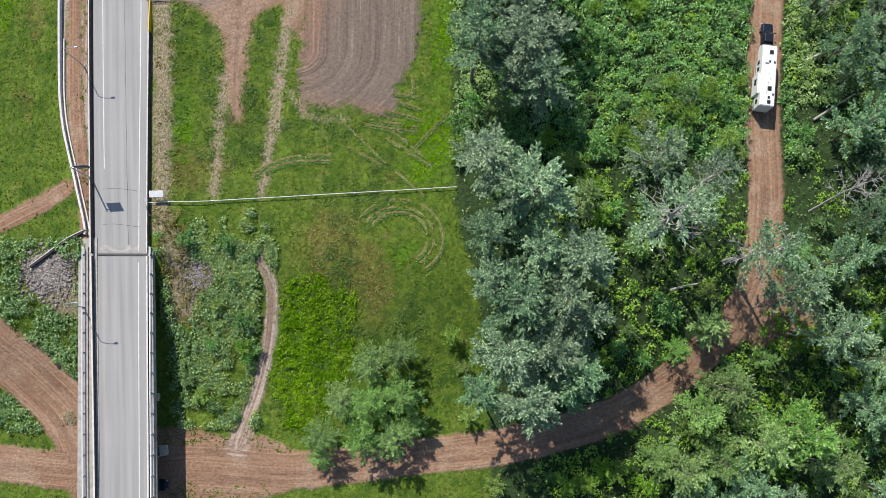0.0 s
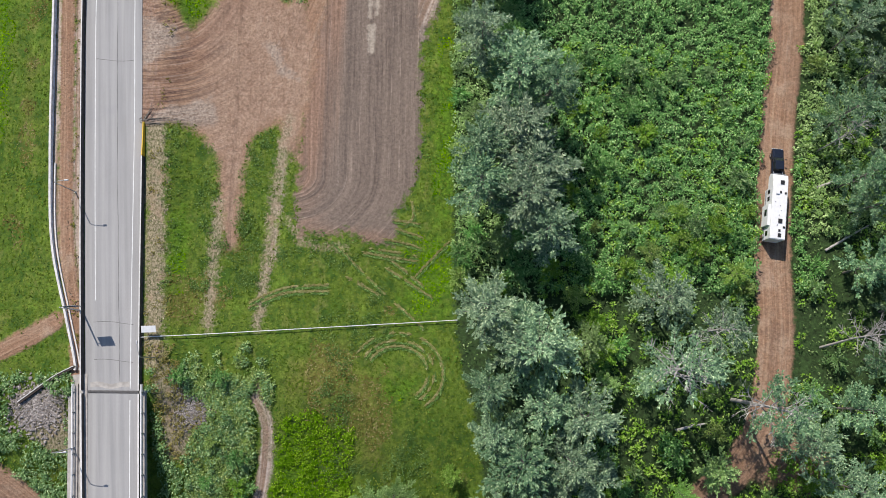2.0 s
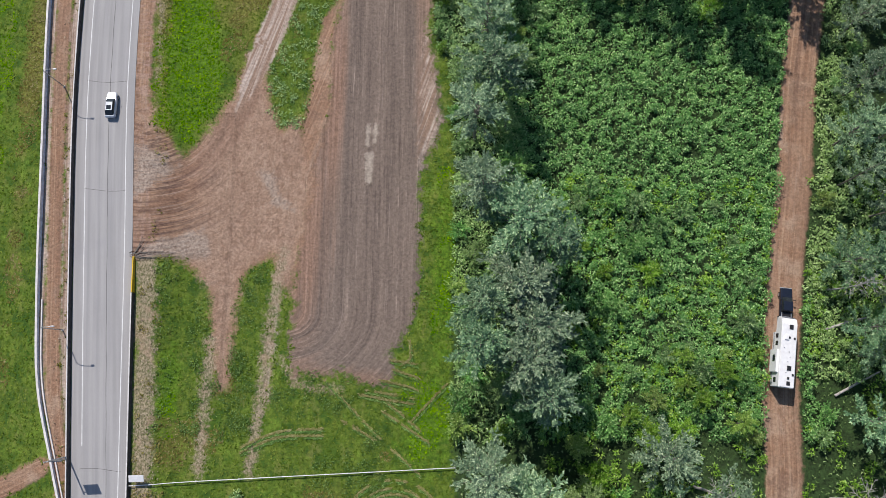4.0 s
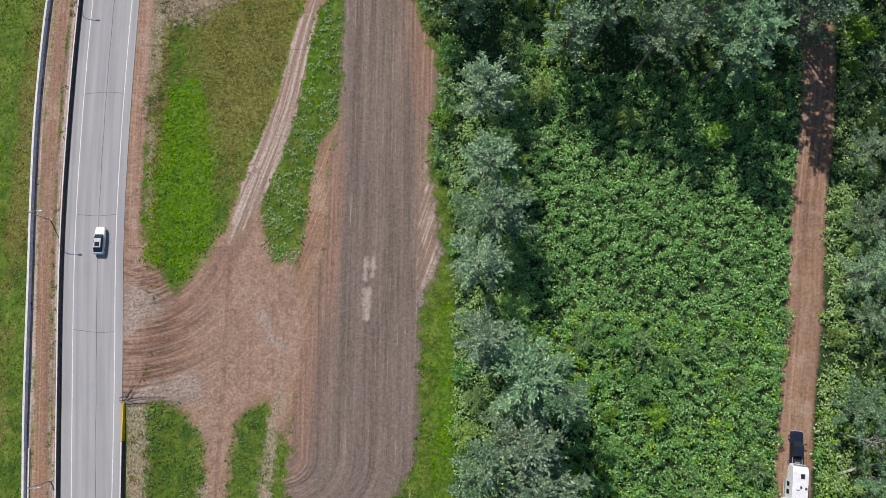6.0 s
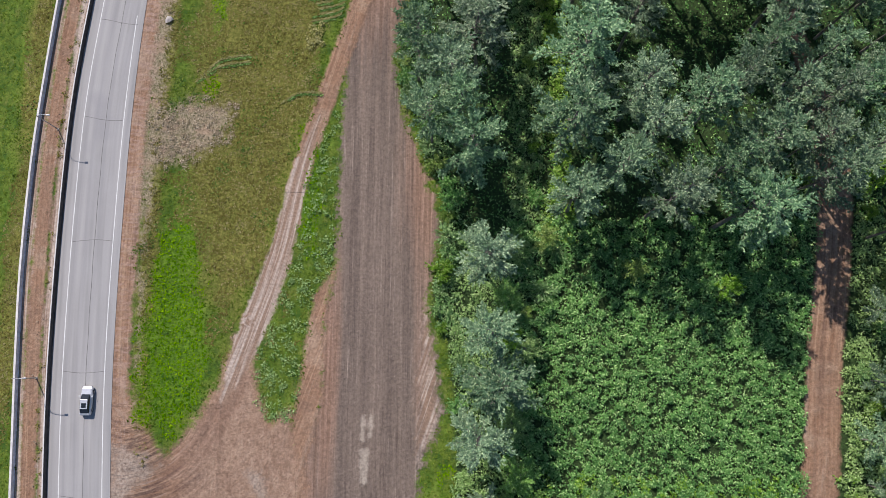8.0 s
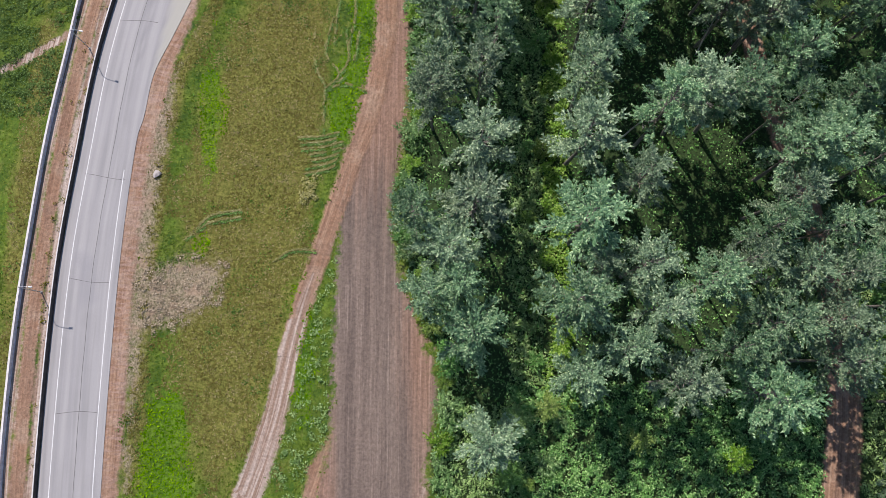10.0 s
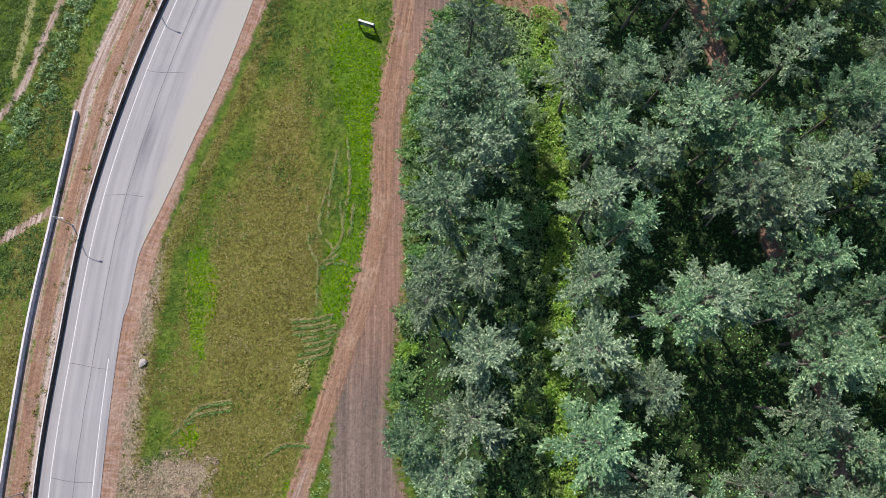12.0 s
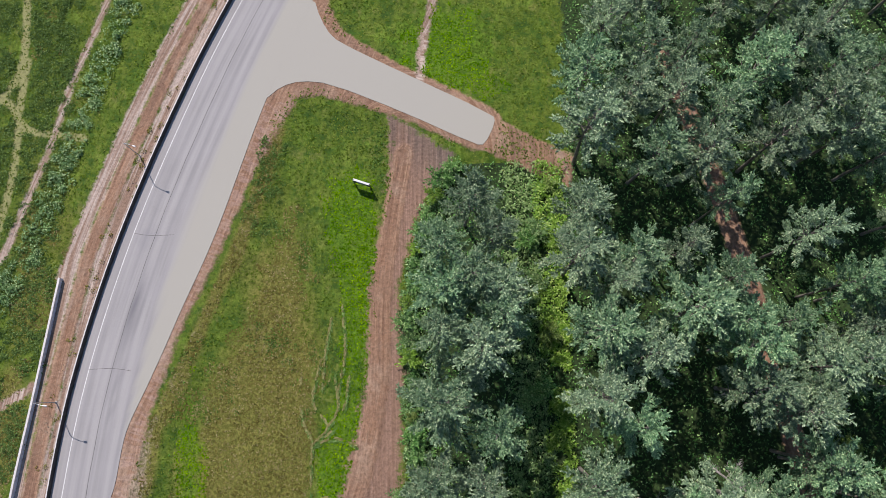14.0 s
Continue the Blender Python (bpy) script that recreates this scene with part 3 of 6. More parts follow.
    m.bump(m.math('ADD', h, m.math('MULTIPLY', m.math('MULTIPLY', drag, m.ramp(earth, 0.4, -0.4)), 1.6)), 0.65, 0.3)
    return m.mat


def blobs(x, y, rows):
    return sum(a * np.exp(-(((x - cx) / rx) ** 2 + ((y - cy) / ry) ** 2)) for cx, cy, rx, ry, a in rows)


def dryness(x, y):
    side = np.exp(-((x - road_e(y) - 4.6) / 1.5) ** 2) * ((y > 50) & (y < 210)) * 0.9
    return side + blobs(x, y, [(-37, 114, 9, 30, 1.1), (-34, 138, 9, 26, 0.9), (-28, 170, 7, 26, 0.9), (-44, 16, 7, 6, 0.7), (-20, 4, 8, 10, 0.6), (-34, 150, 8, 14, 0.8), (-73, 120, 3, 90, 0.7), (-12, -6, 6, 8, 0.55), (-67, 190, 5, 40, 0.5), (-36, 66, 12, 5, 0.5)])


def lushness(x, y):
    return blobs(x, y, [(-47, 82, 6, 18, 0.85), (-41, 78, 6, 12, 0.35), (-46, 98, 3, 6, 0.9), (-42, 150, 3, 22, 0.8), (-15.5, 172, 3, 22, 1.0), (-17, 193, 5, 10, 0.9), (-25, -14, 5, 12, 0.9), (-4, 18, 6, 9, 0.8), (-82, 60, 7, 60, 0.7), (0, 225, 14, 12, 0.9), (-24, 108, 3, 16, 0.7), (-45, 25, 3, 10, 0.8), (-8, 2, 7, 5, 0.6), (-19, 152, 3, 9, 1.1), (0, 45, 4, 20, 0.9)])


WORN_LINES = [(spline([(-39.0, 33), (-39.3, 24), (-39.6, 12)]), 1.0), (spline([(-27.6, 48), (-29.4, 36), (-30.2, 24), (-31.4, 12)]), 0.9), (spline([(-27.5, 30), (-24, 26), (-18, 25.5)]), 0.5), (spline([(-31.2, 3), (-29.5, -3), (-28.8, -9)]), 0.7)]
BANK_EAST = [(-47.5, 7), (-44, 5), (-41, -2), (-42, -9), (-46, -10), (-47, -3)]
BANK_WEST = [(-70, 1.5), (-62, 0.5), (-61.5, -9), (-65, -9), (-71, -3.5)]


def worn_ground(x, y):
    """Metres outside the bare, withered patches of the meadow and banks."""
    d = np.minimum(polygon_field(x, y, STRAWS) + 1.1, np.minimum(polygon_field(x, y, BANK_EAST), polygon_field(x, y, BANK_WEST)))
    for line, half in WORN_LINES:
        d = np.minimum(d, polyline_field(x, y, line)[0] - half)
    off = x - road_e(y)
    d = np.minimum(d, np.where((y > 5) & (y < 47), np.abs(off - 2.4) - 1.7, 99))
    return np.minimum(d, np.where((y > 62) & (y < 205), np.abs(off - 3.8) + 0.2 - 1.6 * np.interp(y, [62, 100, 112, 122, 148, 162, 205], [0.1, 0.5, 1.0, 1.0, 1.0, 0.0, -0.6]), 99))


def build_ground():
    def axis(lo, hi, step):
        mid = np.arange(lo, hi + step, step)
        far = step * np.cumsum(1.35 ** np.arange(1, 24))
        far = np.append(far[far < 1800], 2500)
        return np.concatenate([lo - far[::-1], mid, mid[-1] + far])
    gx, gy = axis(-92, 90, 0.7), axis(-48, 248, 0.7)
    x, y = np.meshgrid(gx, gy)
    nx, ny = len(gx), len(gy)
    x, y = x.ravel(), y.ravel()
    z = height(x, y)
    out = {}
    roads = [(DIRT_ROAD, 3.0), (WEST_ROAD, 4.6), (SIDE_PATH, 1.6)]
    earth, lat, lon, best = np.full(x.shape, 99.0), np.zeros(x.shape), np.zeros(x.shape), np.full(x.shape, 99.0)
    foot = np.where((y > 3), np.maximum(wall_w(y) - 0.3 - x, x - road_w(y)), 99)
    for line, half in roads + [(LANE, 2.0), (FOOTWAY, 1.3), (TRAIL, 1.1), (ROAD_E, 0.0), (SWOOSH, 1.5)]:
        d, a, b = polyline_field(x, y, line)
        half = half - 1.2 * smooth(112, 135, y) if line is DIRT_ROAD else half
        near = d - half < best
        best, lat, lon = np.where(near, d - half, best), np.where(near, a, lat), np.where(near, b, lon)
        if line is not TRAIL and line is not ROAD_E and line is not LANE and line is not SWOOSH:
            earth = np.minimum(earth, d - half)
    shoulder = np.where((y > 46) & (y < 215) & (x > road_w(y)), x - road_e(y) - np.interp(y, [46, 60, 150, 158, 172, 200, 215], [3.5, 2.6, 3.4, 3.2, 1.4, 2.6, 5.5]), 99)
    lane_d = polyline_field(x, y, LANE)[0]
    earth = np.minimum(earth, np.where((y > 108), lane_d - 1.7, 99))
    earth = np.minimum(earth, 0.3 + 0.35 * polygon_field(x, y, [(50, -4), (57, 1), (65, -8), (60, -15), (50, -13)]))
    earth = np.minimum(earth, 0.6 * shoulder)
    earth = np.minimum(earth, 0.6 * polygon_field(x, y, WEDGE))
    out["rib"] = shoulder
    earth = np.minimum(earth, np.where(x < -53, 1, 0.4) * polygon_field(x, y, APRON))
    earth = np.minimum(earth, polygon_field(x, y, SIDE_ROAD) - np.interp(x, [-30, -18, -8], [3.4, 2.2, 1.2]))
    earth = np.minimum(earth, 0.7 * polygon_field(x, y, [(-62, -29), (-45, -27), (-37, -28.5), (-31, -28.5), (-25, -31), (-23, -36.4), (-33, -39.5), (-45, -46), (-62, -46)]))
    earth = np.minimum(earth, polygon_field(x, y, [(6.5, 212.6), (22.9, 204.2), (21.7, 198.4), (5, 206)]))
    sand = np.where((y > 3) & (x < road_w(y) + 1), foot, 99)
    sand = np.maximum(sand, 1.25 - polyline_field(x, y, FOOTWAY)[0])
    for other in (lane_d - np.interp(y, [66, 76, 84, 98, 112, 122, 128], [-1.5, 1.2, 2.4, 2.1, 1.7, 0.2, -2]), polyline_field(x, y, TRAIL)[0] - np.interp(y, [-30, -22, 0], [2.2, 1.4, 0.9]),
                  polyline_field(x, y, WEST_PATH)[0] - 0.7, polyline_field(x, y, WEST_CUT)[0] - 0.9, polyline_field(x, y, NORTH_PATH)[0] - 0.9,
                  0.15 + 0.35 * polygon_field(x, y, [(-5.4, 62), (-1.4, 71), (-3.6, 90), (-4.6, 90), (-6.0, 74)]),
                  0.3 + 0.4 * polygon_field(x, y, [(-29, 44), (-27, 41), (-28.6, 20), (-31, 21)])):
        sand = np.minimum(sand, other)
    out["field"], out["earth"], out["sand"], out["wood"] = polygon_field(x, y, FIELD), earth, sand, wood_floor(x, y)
    apron = polygon_field(x, y, APRON)
    turn_r, turn_a = np.hypot(x - TURN[0], y - TURN[1]), np.arctan2(x - TURN[0], TURN[1] - y)
    arc = (apron < 1.5) & (x < -37) & (y < 72)
    out["lat"], out["lon"] = np.where(arc, turn_r, lat), np.where(arc, turn_a * 20, lon)
    out["fan"] = smooth(-36, -47, x + 1.5 * np.sin(y * 0.9)) * smooth(72, 66, y) * smooth(45.5, 47.5, y) * (apron < 1.5)
    out["calm"] = smooth(0.5, -2, apron) * smooth(-46, -40, x)
    mown = np.full(x.shape, 99.0)
    for line in MOWN:
        mown = np.minimum(mown, polyline_field(x, y, line)[0] - 0.7)
    out["mown"], out["straw"] = mown, polygon_field(x, y, STRAWS)
    out["worn"] = worn_ground(x, y)
    out["sweep"] = polyline_field(x, y, SWEEP)[0] - 2.2
    out["scuff"] = np.minimum(polygon_field(x, y, SCUFF), np.minimum(polygon_field(x, y, SCUFF_B), polygon_field(x, y, SCUFF_C)))
    out["dry"], out["lush"] = dryness(x, y), lushness(x, y)
    out["fx"] = np.where(y < 38, np.hypot(x + 27, (y - 38) * 1.2) - 27, x)
    pale = np.minimum(polygon_field(x, y, [(-14.6, 71), (-13.8, 71), (-13.8, 66.8), (-14.5, 66.6)]), polygon_field(x, y, [(-14.6, 65.6), (-13.0, 65.8), (-13.2, 60), (-14.3, 60)]))
    pale = np.minimum(pale, polygon_field(x, y, [(-13, 71), (-12.4, 71), (-12.6, 67.2), (-13.2, 67)]))
    out["pale"] = np.minimum(pale, np.abs(x + 27.2) - 0.5 + 6 * (np.abs(y - 64) > 9))
    out["red"] = blobs(x, y, [(-25, 50, 5, 22, 0.9), (-12, 175, 14, 36, 1.5), (-20, 80, 2.0, 20, 0.9), (-5, 110, 4, 20, 0.8), (-16, 26.6, 11, 2.6, 0.7), (-4, 75, 2.5, 14, 0.6)])
    i = np.arange((nx - 1) * (ny - 1))
    a = i // (nx - 1) * nx + i % (nx - 1)
    quads = np.stack([a, a + 1, a + nx + 1, a + nx], 1)
    me = bpy.data.meshes.new("ground")
    me.vertices.add(len(x))
    me.vertices.foreach_set("co", np.stack([x, y, z], 1).astype(np.float32).ravel())
    me.loops.add(4 * len(quads))
    me.loops.foreach_set("vertex_index", quads.astype(np.int32).ravel())
    me.polygons.add(len(quads))
    me.polygons.foreach_set("loop_start", np.arange(0, 4 * len(quads), 4, dtype=np.int32))
    me.polygons.foreach_set("use_smooth", np.ones(len(quads), bool))
    me.update()
    for key, v in out.items():
        me.attributes.new(key, 'FLOAT', 'POINT').data.foreach_set("value", np.clip(v, -60, 400).astype(np.float32) if key in ("lat", "lon", "fx") else np.clip(v, -8, 8).astype(np.float32))
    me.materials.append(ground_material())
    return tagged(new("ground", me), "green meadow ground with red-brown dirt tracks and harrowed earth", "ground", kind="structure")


build_ground()


# ---- paved road, bridge and barriers ----
def strip(name, ys, west, east, z, columns, mat, fresh=None):
    """A paved sheet between two edges, with its skirts."""
    verts, lat, lon, new_slab = [], [], [], []
    for y in ys:
        a, b = float(west(y)), float(east(y))
        for k in range(-1, columns + 2):
            t = min(max(k / columns, 0), 1)
            x = a + (b - a) * t
            verts.append((x, y, float(z(y)) - (0.35 if k in (-1, columns + 1) else 0)))
            lat.append(x - a)
            lon.append(y)
            new_slab.append(fresh(x, y) if fresh else 0.0)
    w = columns + 3
    faces = [(r * w + c, r * w + c + 1, (r + 1) * w + c + 1, (r + 1) * w + c) for r in range(len(ys) - 1) for c in range(w - 1)]
    me = mesh_of(name, verts, faces, mat)
    for key, v in (("lat", lat), ("lon", lon), ("fresh", new_slab), ("stain", [math.exp(-((a - 6.3) / 0.7) ** 2 - ((b - 178) / 4.5) ** 2) + 0.45 * math.exp(-((a - 7.0) / 0.35) ** 2 - ((b - 166) / 12) ** 2) for a, b in zip(lat, lon)])):
        me.attributes.new(key, 'FLOAT', 'POINT').data.foreach_set("value", np.array(v, np.float32))
    return me


def fresh_slab(x, y):
    east = x - float(road_w(y)) - 10.2
    return float(smooth(-0.3, 0.5, east)) if y > 155 else 0.0


road = new("road", strip("road", np.arange(1.4, 275, 1.0), road_w, road_e, lambda y: road_z(y) + 0.02, 14, ROAD, fresh_slab))
tagged(road, "worn pale grey concrete two-lane road", "road", kind="structure")

bm = bmesh.new()
low = [bm.verts.new((x, y, float(road_z(y)) - 0.4)) for x, y in SIDE_ROAD]
top = [bm.verts.new((x, y, float(road_z(y)) + 0.012)) for x, y in SIDE_ROAD]
bm.faces.new(top)
for i in range(len(top)):
    bm.faces.new((low[i], low[(i + 1) % len(top)], top[(i + 1) % len(top)], top[i]))
bmesh.ops.recalc_face_normals(bm, faces=bm.faces)
side = part("side_road", bm, ROAD)
side.data.attributes.new("fresh", 'FLOAT', 'POINT').data.foreach_set("value", np.ones(len(side.data.vertices), np.float32))
tagged(side, "short pale new concrete side road ending at dirt", "road", kind="structure")


def painted(name, line, width, zs, mat, label, lift=0.008):
    bm = sweep(bmesh.new(), line, [(-width / 2, -0.05), (width / 2, -0.05), (width / 2, lift), (-width / 2, lift)], zs)
    return tagged(part(name, bm, mat), label, "road marking", kind="structure")


def along(edge, off, y0, y1, step=1.5):
    ys = np.arange(y0, y1 + 0.01, step)
    return np.stack([edge(ys) + off, ys], 1)


def surface(line):
    return road_z(line[:, 1]) + 0.02


for edge, off, y0, y1 in ((road_w, 1.75, 16, 270), (road_e, -1.35, -60, 0.5), (road_e, -1.3, 1.8, 141)):
    ln = along(edge, off, y0, y1)
    painted("edge_line", ln, 0.13, surface(ln) if y0 > 0 else np.full(len(ln), 1.37), LINE, "worn white painted edge line on concrete")
for edge, off, y0, y1 in ((road_w, 5.6, 3, 262),):
    ln = along(edge, off, y0, y1)
    ln[:, 0] += 0.03 * np.sin(ln[:, 1] * 0.7)
    painted("slab_joint", ln, 0.07, surface(ln), CRACK, "dark sealed joint between concrete slabs", 0.004)
for y0 in (6.2, 12.3, 58, 77.5, 99, 121, 139, 168, 191):
    ts = np.linspace(0.16, 0.9, 14)
    w0, e0 = float(road_w(y0)), float(road_e(y0))
    ln = np.stack([w0 + (min(e0, w0 + 9.6) - w0) * ts, y0 + 0.25 * np.sin(ts * 5 + y0) - 0.8 * ts * (y0 > 120)], 1)
    painted("cross_crack", ln, 0.06, surface(ln), CRACK, "thin dark crack across the concrete road", 0.006)

ln = np.stack([np.linspace(-57.6, -51.2, 14), 2.3 + 0.18 * np.sin(np.linspace(0, 9, 14))], 1)
painted("worn_patch", ln, 0.8, surface(ln), CONCRETE, "pale worn concrete patch before the bridge joint", 0.005)
BRIDGE_W, BRIDGE_E = (lambda y: road_w(y) - 0.2), (lambda y: road_e(y) + 0.1)
bridge = thing("road_bridge", -54, 0, 0, 0, "grey concrete road bridge with walkway and steel railings", "bridge")


def under(ob, parent):
    """Parents a mesh that is given in world places."""
    ob.parent = parent
    ob.matrix_parent_inverse = parent.matrix_world.inverted()
    return ob


deck_ys = np.arange(-68, 1.21, 1.0)
deck = under(new("deck", strip("deck", deck_ys, road_w, road_e, lambda y: 1.35 + 0.02 + 0 * y, 10, ROAD)), bridge)
line = along(lambda y: (wall_w(y) + road_w(y)) / 2, 0, -68, 4)
under(part("walkway", sweep(bmesh.new(), line, [(-1.2, -0.3), (1.2, -0.3), (1.2, 0.18), (-1.2, 0.18)], np.full(len(line), 1.3)), CONCRETE), bridge)
line = along(lambda y: (wall_w(y) + road_e(y)) / 2, 0, -68, 1.0)
under(part("deck_slab", sweep(bmesh.new(), line, [(-6.3, -0.5), (6.2, -0.5), (6.2, -0.1), (-6.3, -0.1)], np.full(len(line), 1.25)), CONCRETE), bridge)
for off in (-4.5, -1.5, 1.5, 4.5):
    under(part("girder", sweep(bmesh.new(), line + (off, 0), [(-0.25, -1.7), (0.25, -1.7), (0.25, -0.45), (-0.25, -0.45)], np.full(len(line), 1.25)), CONCRETE), bridge)
for y0 in (-22, -46):
    bm = bmesh.new()
    xc = float((wall_w(y0) + road_e(y0)) / 2)
    box(bm, xc, y0, -0.8 - 0.9, 11.5, 1.2, 0.9, 0.05)
    for off in (-4, 0, 4):
        rod(bm, (xc + off, y0, -6.2), (xc + off, y0, -1.7), 0.5, sides=16)
    under(part("pier", bm, CONCRETE), bridge)
bm = box(bmesh.new(), float((wall_w(1.0) + road_e(1.0)) / 2), 1.6, -4, 12.6, 1.2, 5.2, 0.04)
under(part("abutment", bm, CONCRETE), bridge)
bm = box(bmesh.new(), float((road_w(1.2) + road_e(1.2)) / 2), 1.3, 1.0, 8.6, 0.35, 0.385, 0.0)
under(part("expansion_joint", bm, CRACK, label="dark expansion joint across the deck"), bridge)

JERSEY = [(-0.2, -0.1), (0.2, -0.1), (0.18, 0.1), (0.10, 0.35), (0.08, 0.82), (-0.08, 0.82), (-0.10, 0.35), (-0.18, 0.1)]


def barrier(name, line, zs, profile, mat, label):
    return tagged(part(name, sweep(bmesh.new(), line, profile, zs), mat), label, "barrier", kind="structure")


ln = along(road_w, -0.35, 1.5, 272)
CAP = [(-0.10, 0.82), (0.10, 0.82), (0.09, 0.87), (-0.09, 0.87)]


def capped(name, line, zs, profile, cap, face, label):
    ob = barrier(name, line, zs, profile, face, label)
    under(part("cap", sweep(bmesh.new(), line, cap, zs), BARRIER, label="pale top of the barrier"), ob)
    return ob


capped("barrier_west", ln, surface(ln), JERSEY, CAP, SHADEFACE, "long crash barrier with shade-dark face and pale top")
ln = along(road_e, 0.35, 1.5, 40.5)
capped("barrier_east", ln, surface(ln), JERSEY, CAP, SHADEFACE, "crash barrier on the verge with shade-dark face and pale top")
ln = along(road_e, 0.35, 40.6, 46.6, 0.5)
bm = sweep(bmesh.new(), ln, JERSEY, surface(ln))
for v in bm.verts:
    k = (v.co.y - 40.6) / 6.0
    v.co.z -= max(0, v.co.z - float(road_z(v.co.y)) - 0.1) * 0.55 * k
end_piece = tagged(part("barrier_end", bm, YELLOW), "yellow painted sloping end of crash barrier", "barrier", kind="structure")
WALL = [(-0.16, -0.3), (0.18, -0.3), (0.16, 0.1), (0.10, 0.85), (-0.10, 0.85)]
ln = WALL_W[(WALL_W[:, 1] > 4.5)]
capped("barrier_footway", ln, road_z(ln[:, 1]) - 0.02 - 0.4 * smooth(52, 24, ln[:, 1]), WALL, [(-0.18, 0.85), (0.18, 0.85), (0.17, 0.91), (-0.17, 0.91)], GREYWALL, "white-topped low wall beside the footway, its shaded face tinted blue-grey")
ln = ln[ln[:, 1] < 40] + (0.62, 0)
barrier("kerb_footway", ln, road_z(ln[:, 1]) - 0.02, [(-0.1, -0.3), (0.1, -0.3), (0.1, 0.2), (-0.1, 0.2)], BARRIER, "pale kerb along the footway wall")
ln = spline([(-60.3, 5.2), (-63.5, 3.6), (-66.5, 1.7), (-69.6, -0.6)], 0.6)
capped("barrier_slope", ln, height(ln[:, 0], ln[:, 1]), [(-0.3, -0.3), (0.22, -0.3), (0.2, 0.6), (-0.28, 0.6)], [(0.06, 0.6), (0.2, 0.6), (0.19, 0.68), (0.07, 0.68)], RUSTY, "short brown barrier with a pale edge running down the bank")

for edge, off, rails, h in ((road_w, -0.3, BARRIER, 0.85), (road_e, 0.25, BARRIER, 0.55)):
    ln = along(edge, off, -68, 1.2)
    # parapet sides take the same shade-dark colour, only the top stays pale
    wall = under(part("parapet", sweep(bmesh.new(), ln, [(-0.14, -0.2), (0.14, -0.2), (0.12, h), (-0.12, h)], np.full(len(ln), 1.37)), SHADEFACE), bridge)
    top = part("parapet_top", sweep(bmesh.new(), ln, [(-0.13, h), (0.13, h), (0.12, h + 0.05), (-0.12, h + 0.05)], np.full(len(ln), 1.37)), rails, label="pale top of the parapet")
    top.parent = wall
for edge, off, z0 in ((road_e, 0.78, 1.2), (wall_w, -0.05, 1.3)):
    ln = along(edge, off, -68, 3.5)
    for up in (0.55, 1.0):
        under(part("rail", sweep(bmesh.new(), ln, [(-0.07, up - 0.06), (0.07, up - 0.06), (0.07, up + 0.06), (-0.07, up + 0.06)], np.full(len(ln), z0)), WHITE if up > 0.8 else STEEL), bridge)
    for y0 in np.arange(-66, 3, 3.2):
        x0 = float(edge(y0)) + off
        under(part("post", box(bmesh.new(), x0, y0, z0 - 0.5, 0.16, 0.16, 1.55), STEEL), bridge)
ln = along(wall_w, 0.45, -68, 3.5)
under(part("kerb", sweep(bmesh.new(), ln, [(-0.12, 0), (0.12, 0), (0.12, 0.25), (-0.12, 0.25)], np.full(len(ln), 1.45)), CONCRETE), bridge)


# ---- trees and growth ----
rng = np.random.default_rng(7)


def vnoise(x, y, scale, seed=0):
    """Smooth value noise, 0 to 1, for arrays of places."""
    grid = np.random.default_rng(100 + seed).random((64, 64))
    u, v = np.asarray(x) / scale + 500, np.asarray(y) / scale + 500
    i, j = np.floor(u).astype(int), np.floor(v).astype(int)
    a, b = u - i, v - j
    a, b = a * a * (3 - 2 * a), b * b * (3 - 2 * b)
    i, j, i2, j2 = i % 64, j % 64, (i + 1) % 64, (j + 1) % 64
    return (grid[i, j] * (1 - a) + grid[i2, j] * a) * (1 - b) + (grid[i, j2] * (1 - a) + grid[i2, j2] * a) * b


def unit(v):
    return v / (np.linalg.norm(v, axis=-1, keepdims=True) + 1e-9)


def leaves_at(r, at, along_dir, length, width, spread=0.7, flat=0.6, face=(0, 0, 1.0)):
    """Leaf triangles at the places, pointing roughly along the directions and lying rather flat."""
    n = len(at)
    way = unit(along_dir + r.normal(0, spread, (n, 3)))
    up = unit(np.asarray(face, float) + r.normal(0, flat, (n, 3)))
    side = unit(np.cross(way, up))
    size = r.uniform(0.65, 1.3, (n, 1))
    w, l = side * width * size / 2, way * length * size
    return np.stack([at - w, at + w, at + l], 1)


def tube(verts, faces, path, radii, sides=5):
    first = None
    for p, rad in zip(path, radii):
        ring = [len(verts) + k for k in range(sides)]
        verts += [(p[0] + rad * math.cos(2 * math.pi * k / sides), p[1] + rad * math.sin(2 * math.pi * k / sides), p[2]) for k in range(sides)]
        if first:
            faces += [(first[k], first[(k + 1) % sides], ring[(k + 1) % sides], ring[k]) for k in range(sides)]
        first = ring


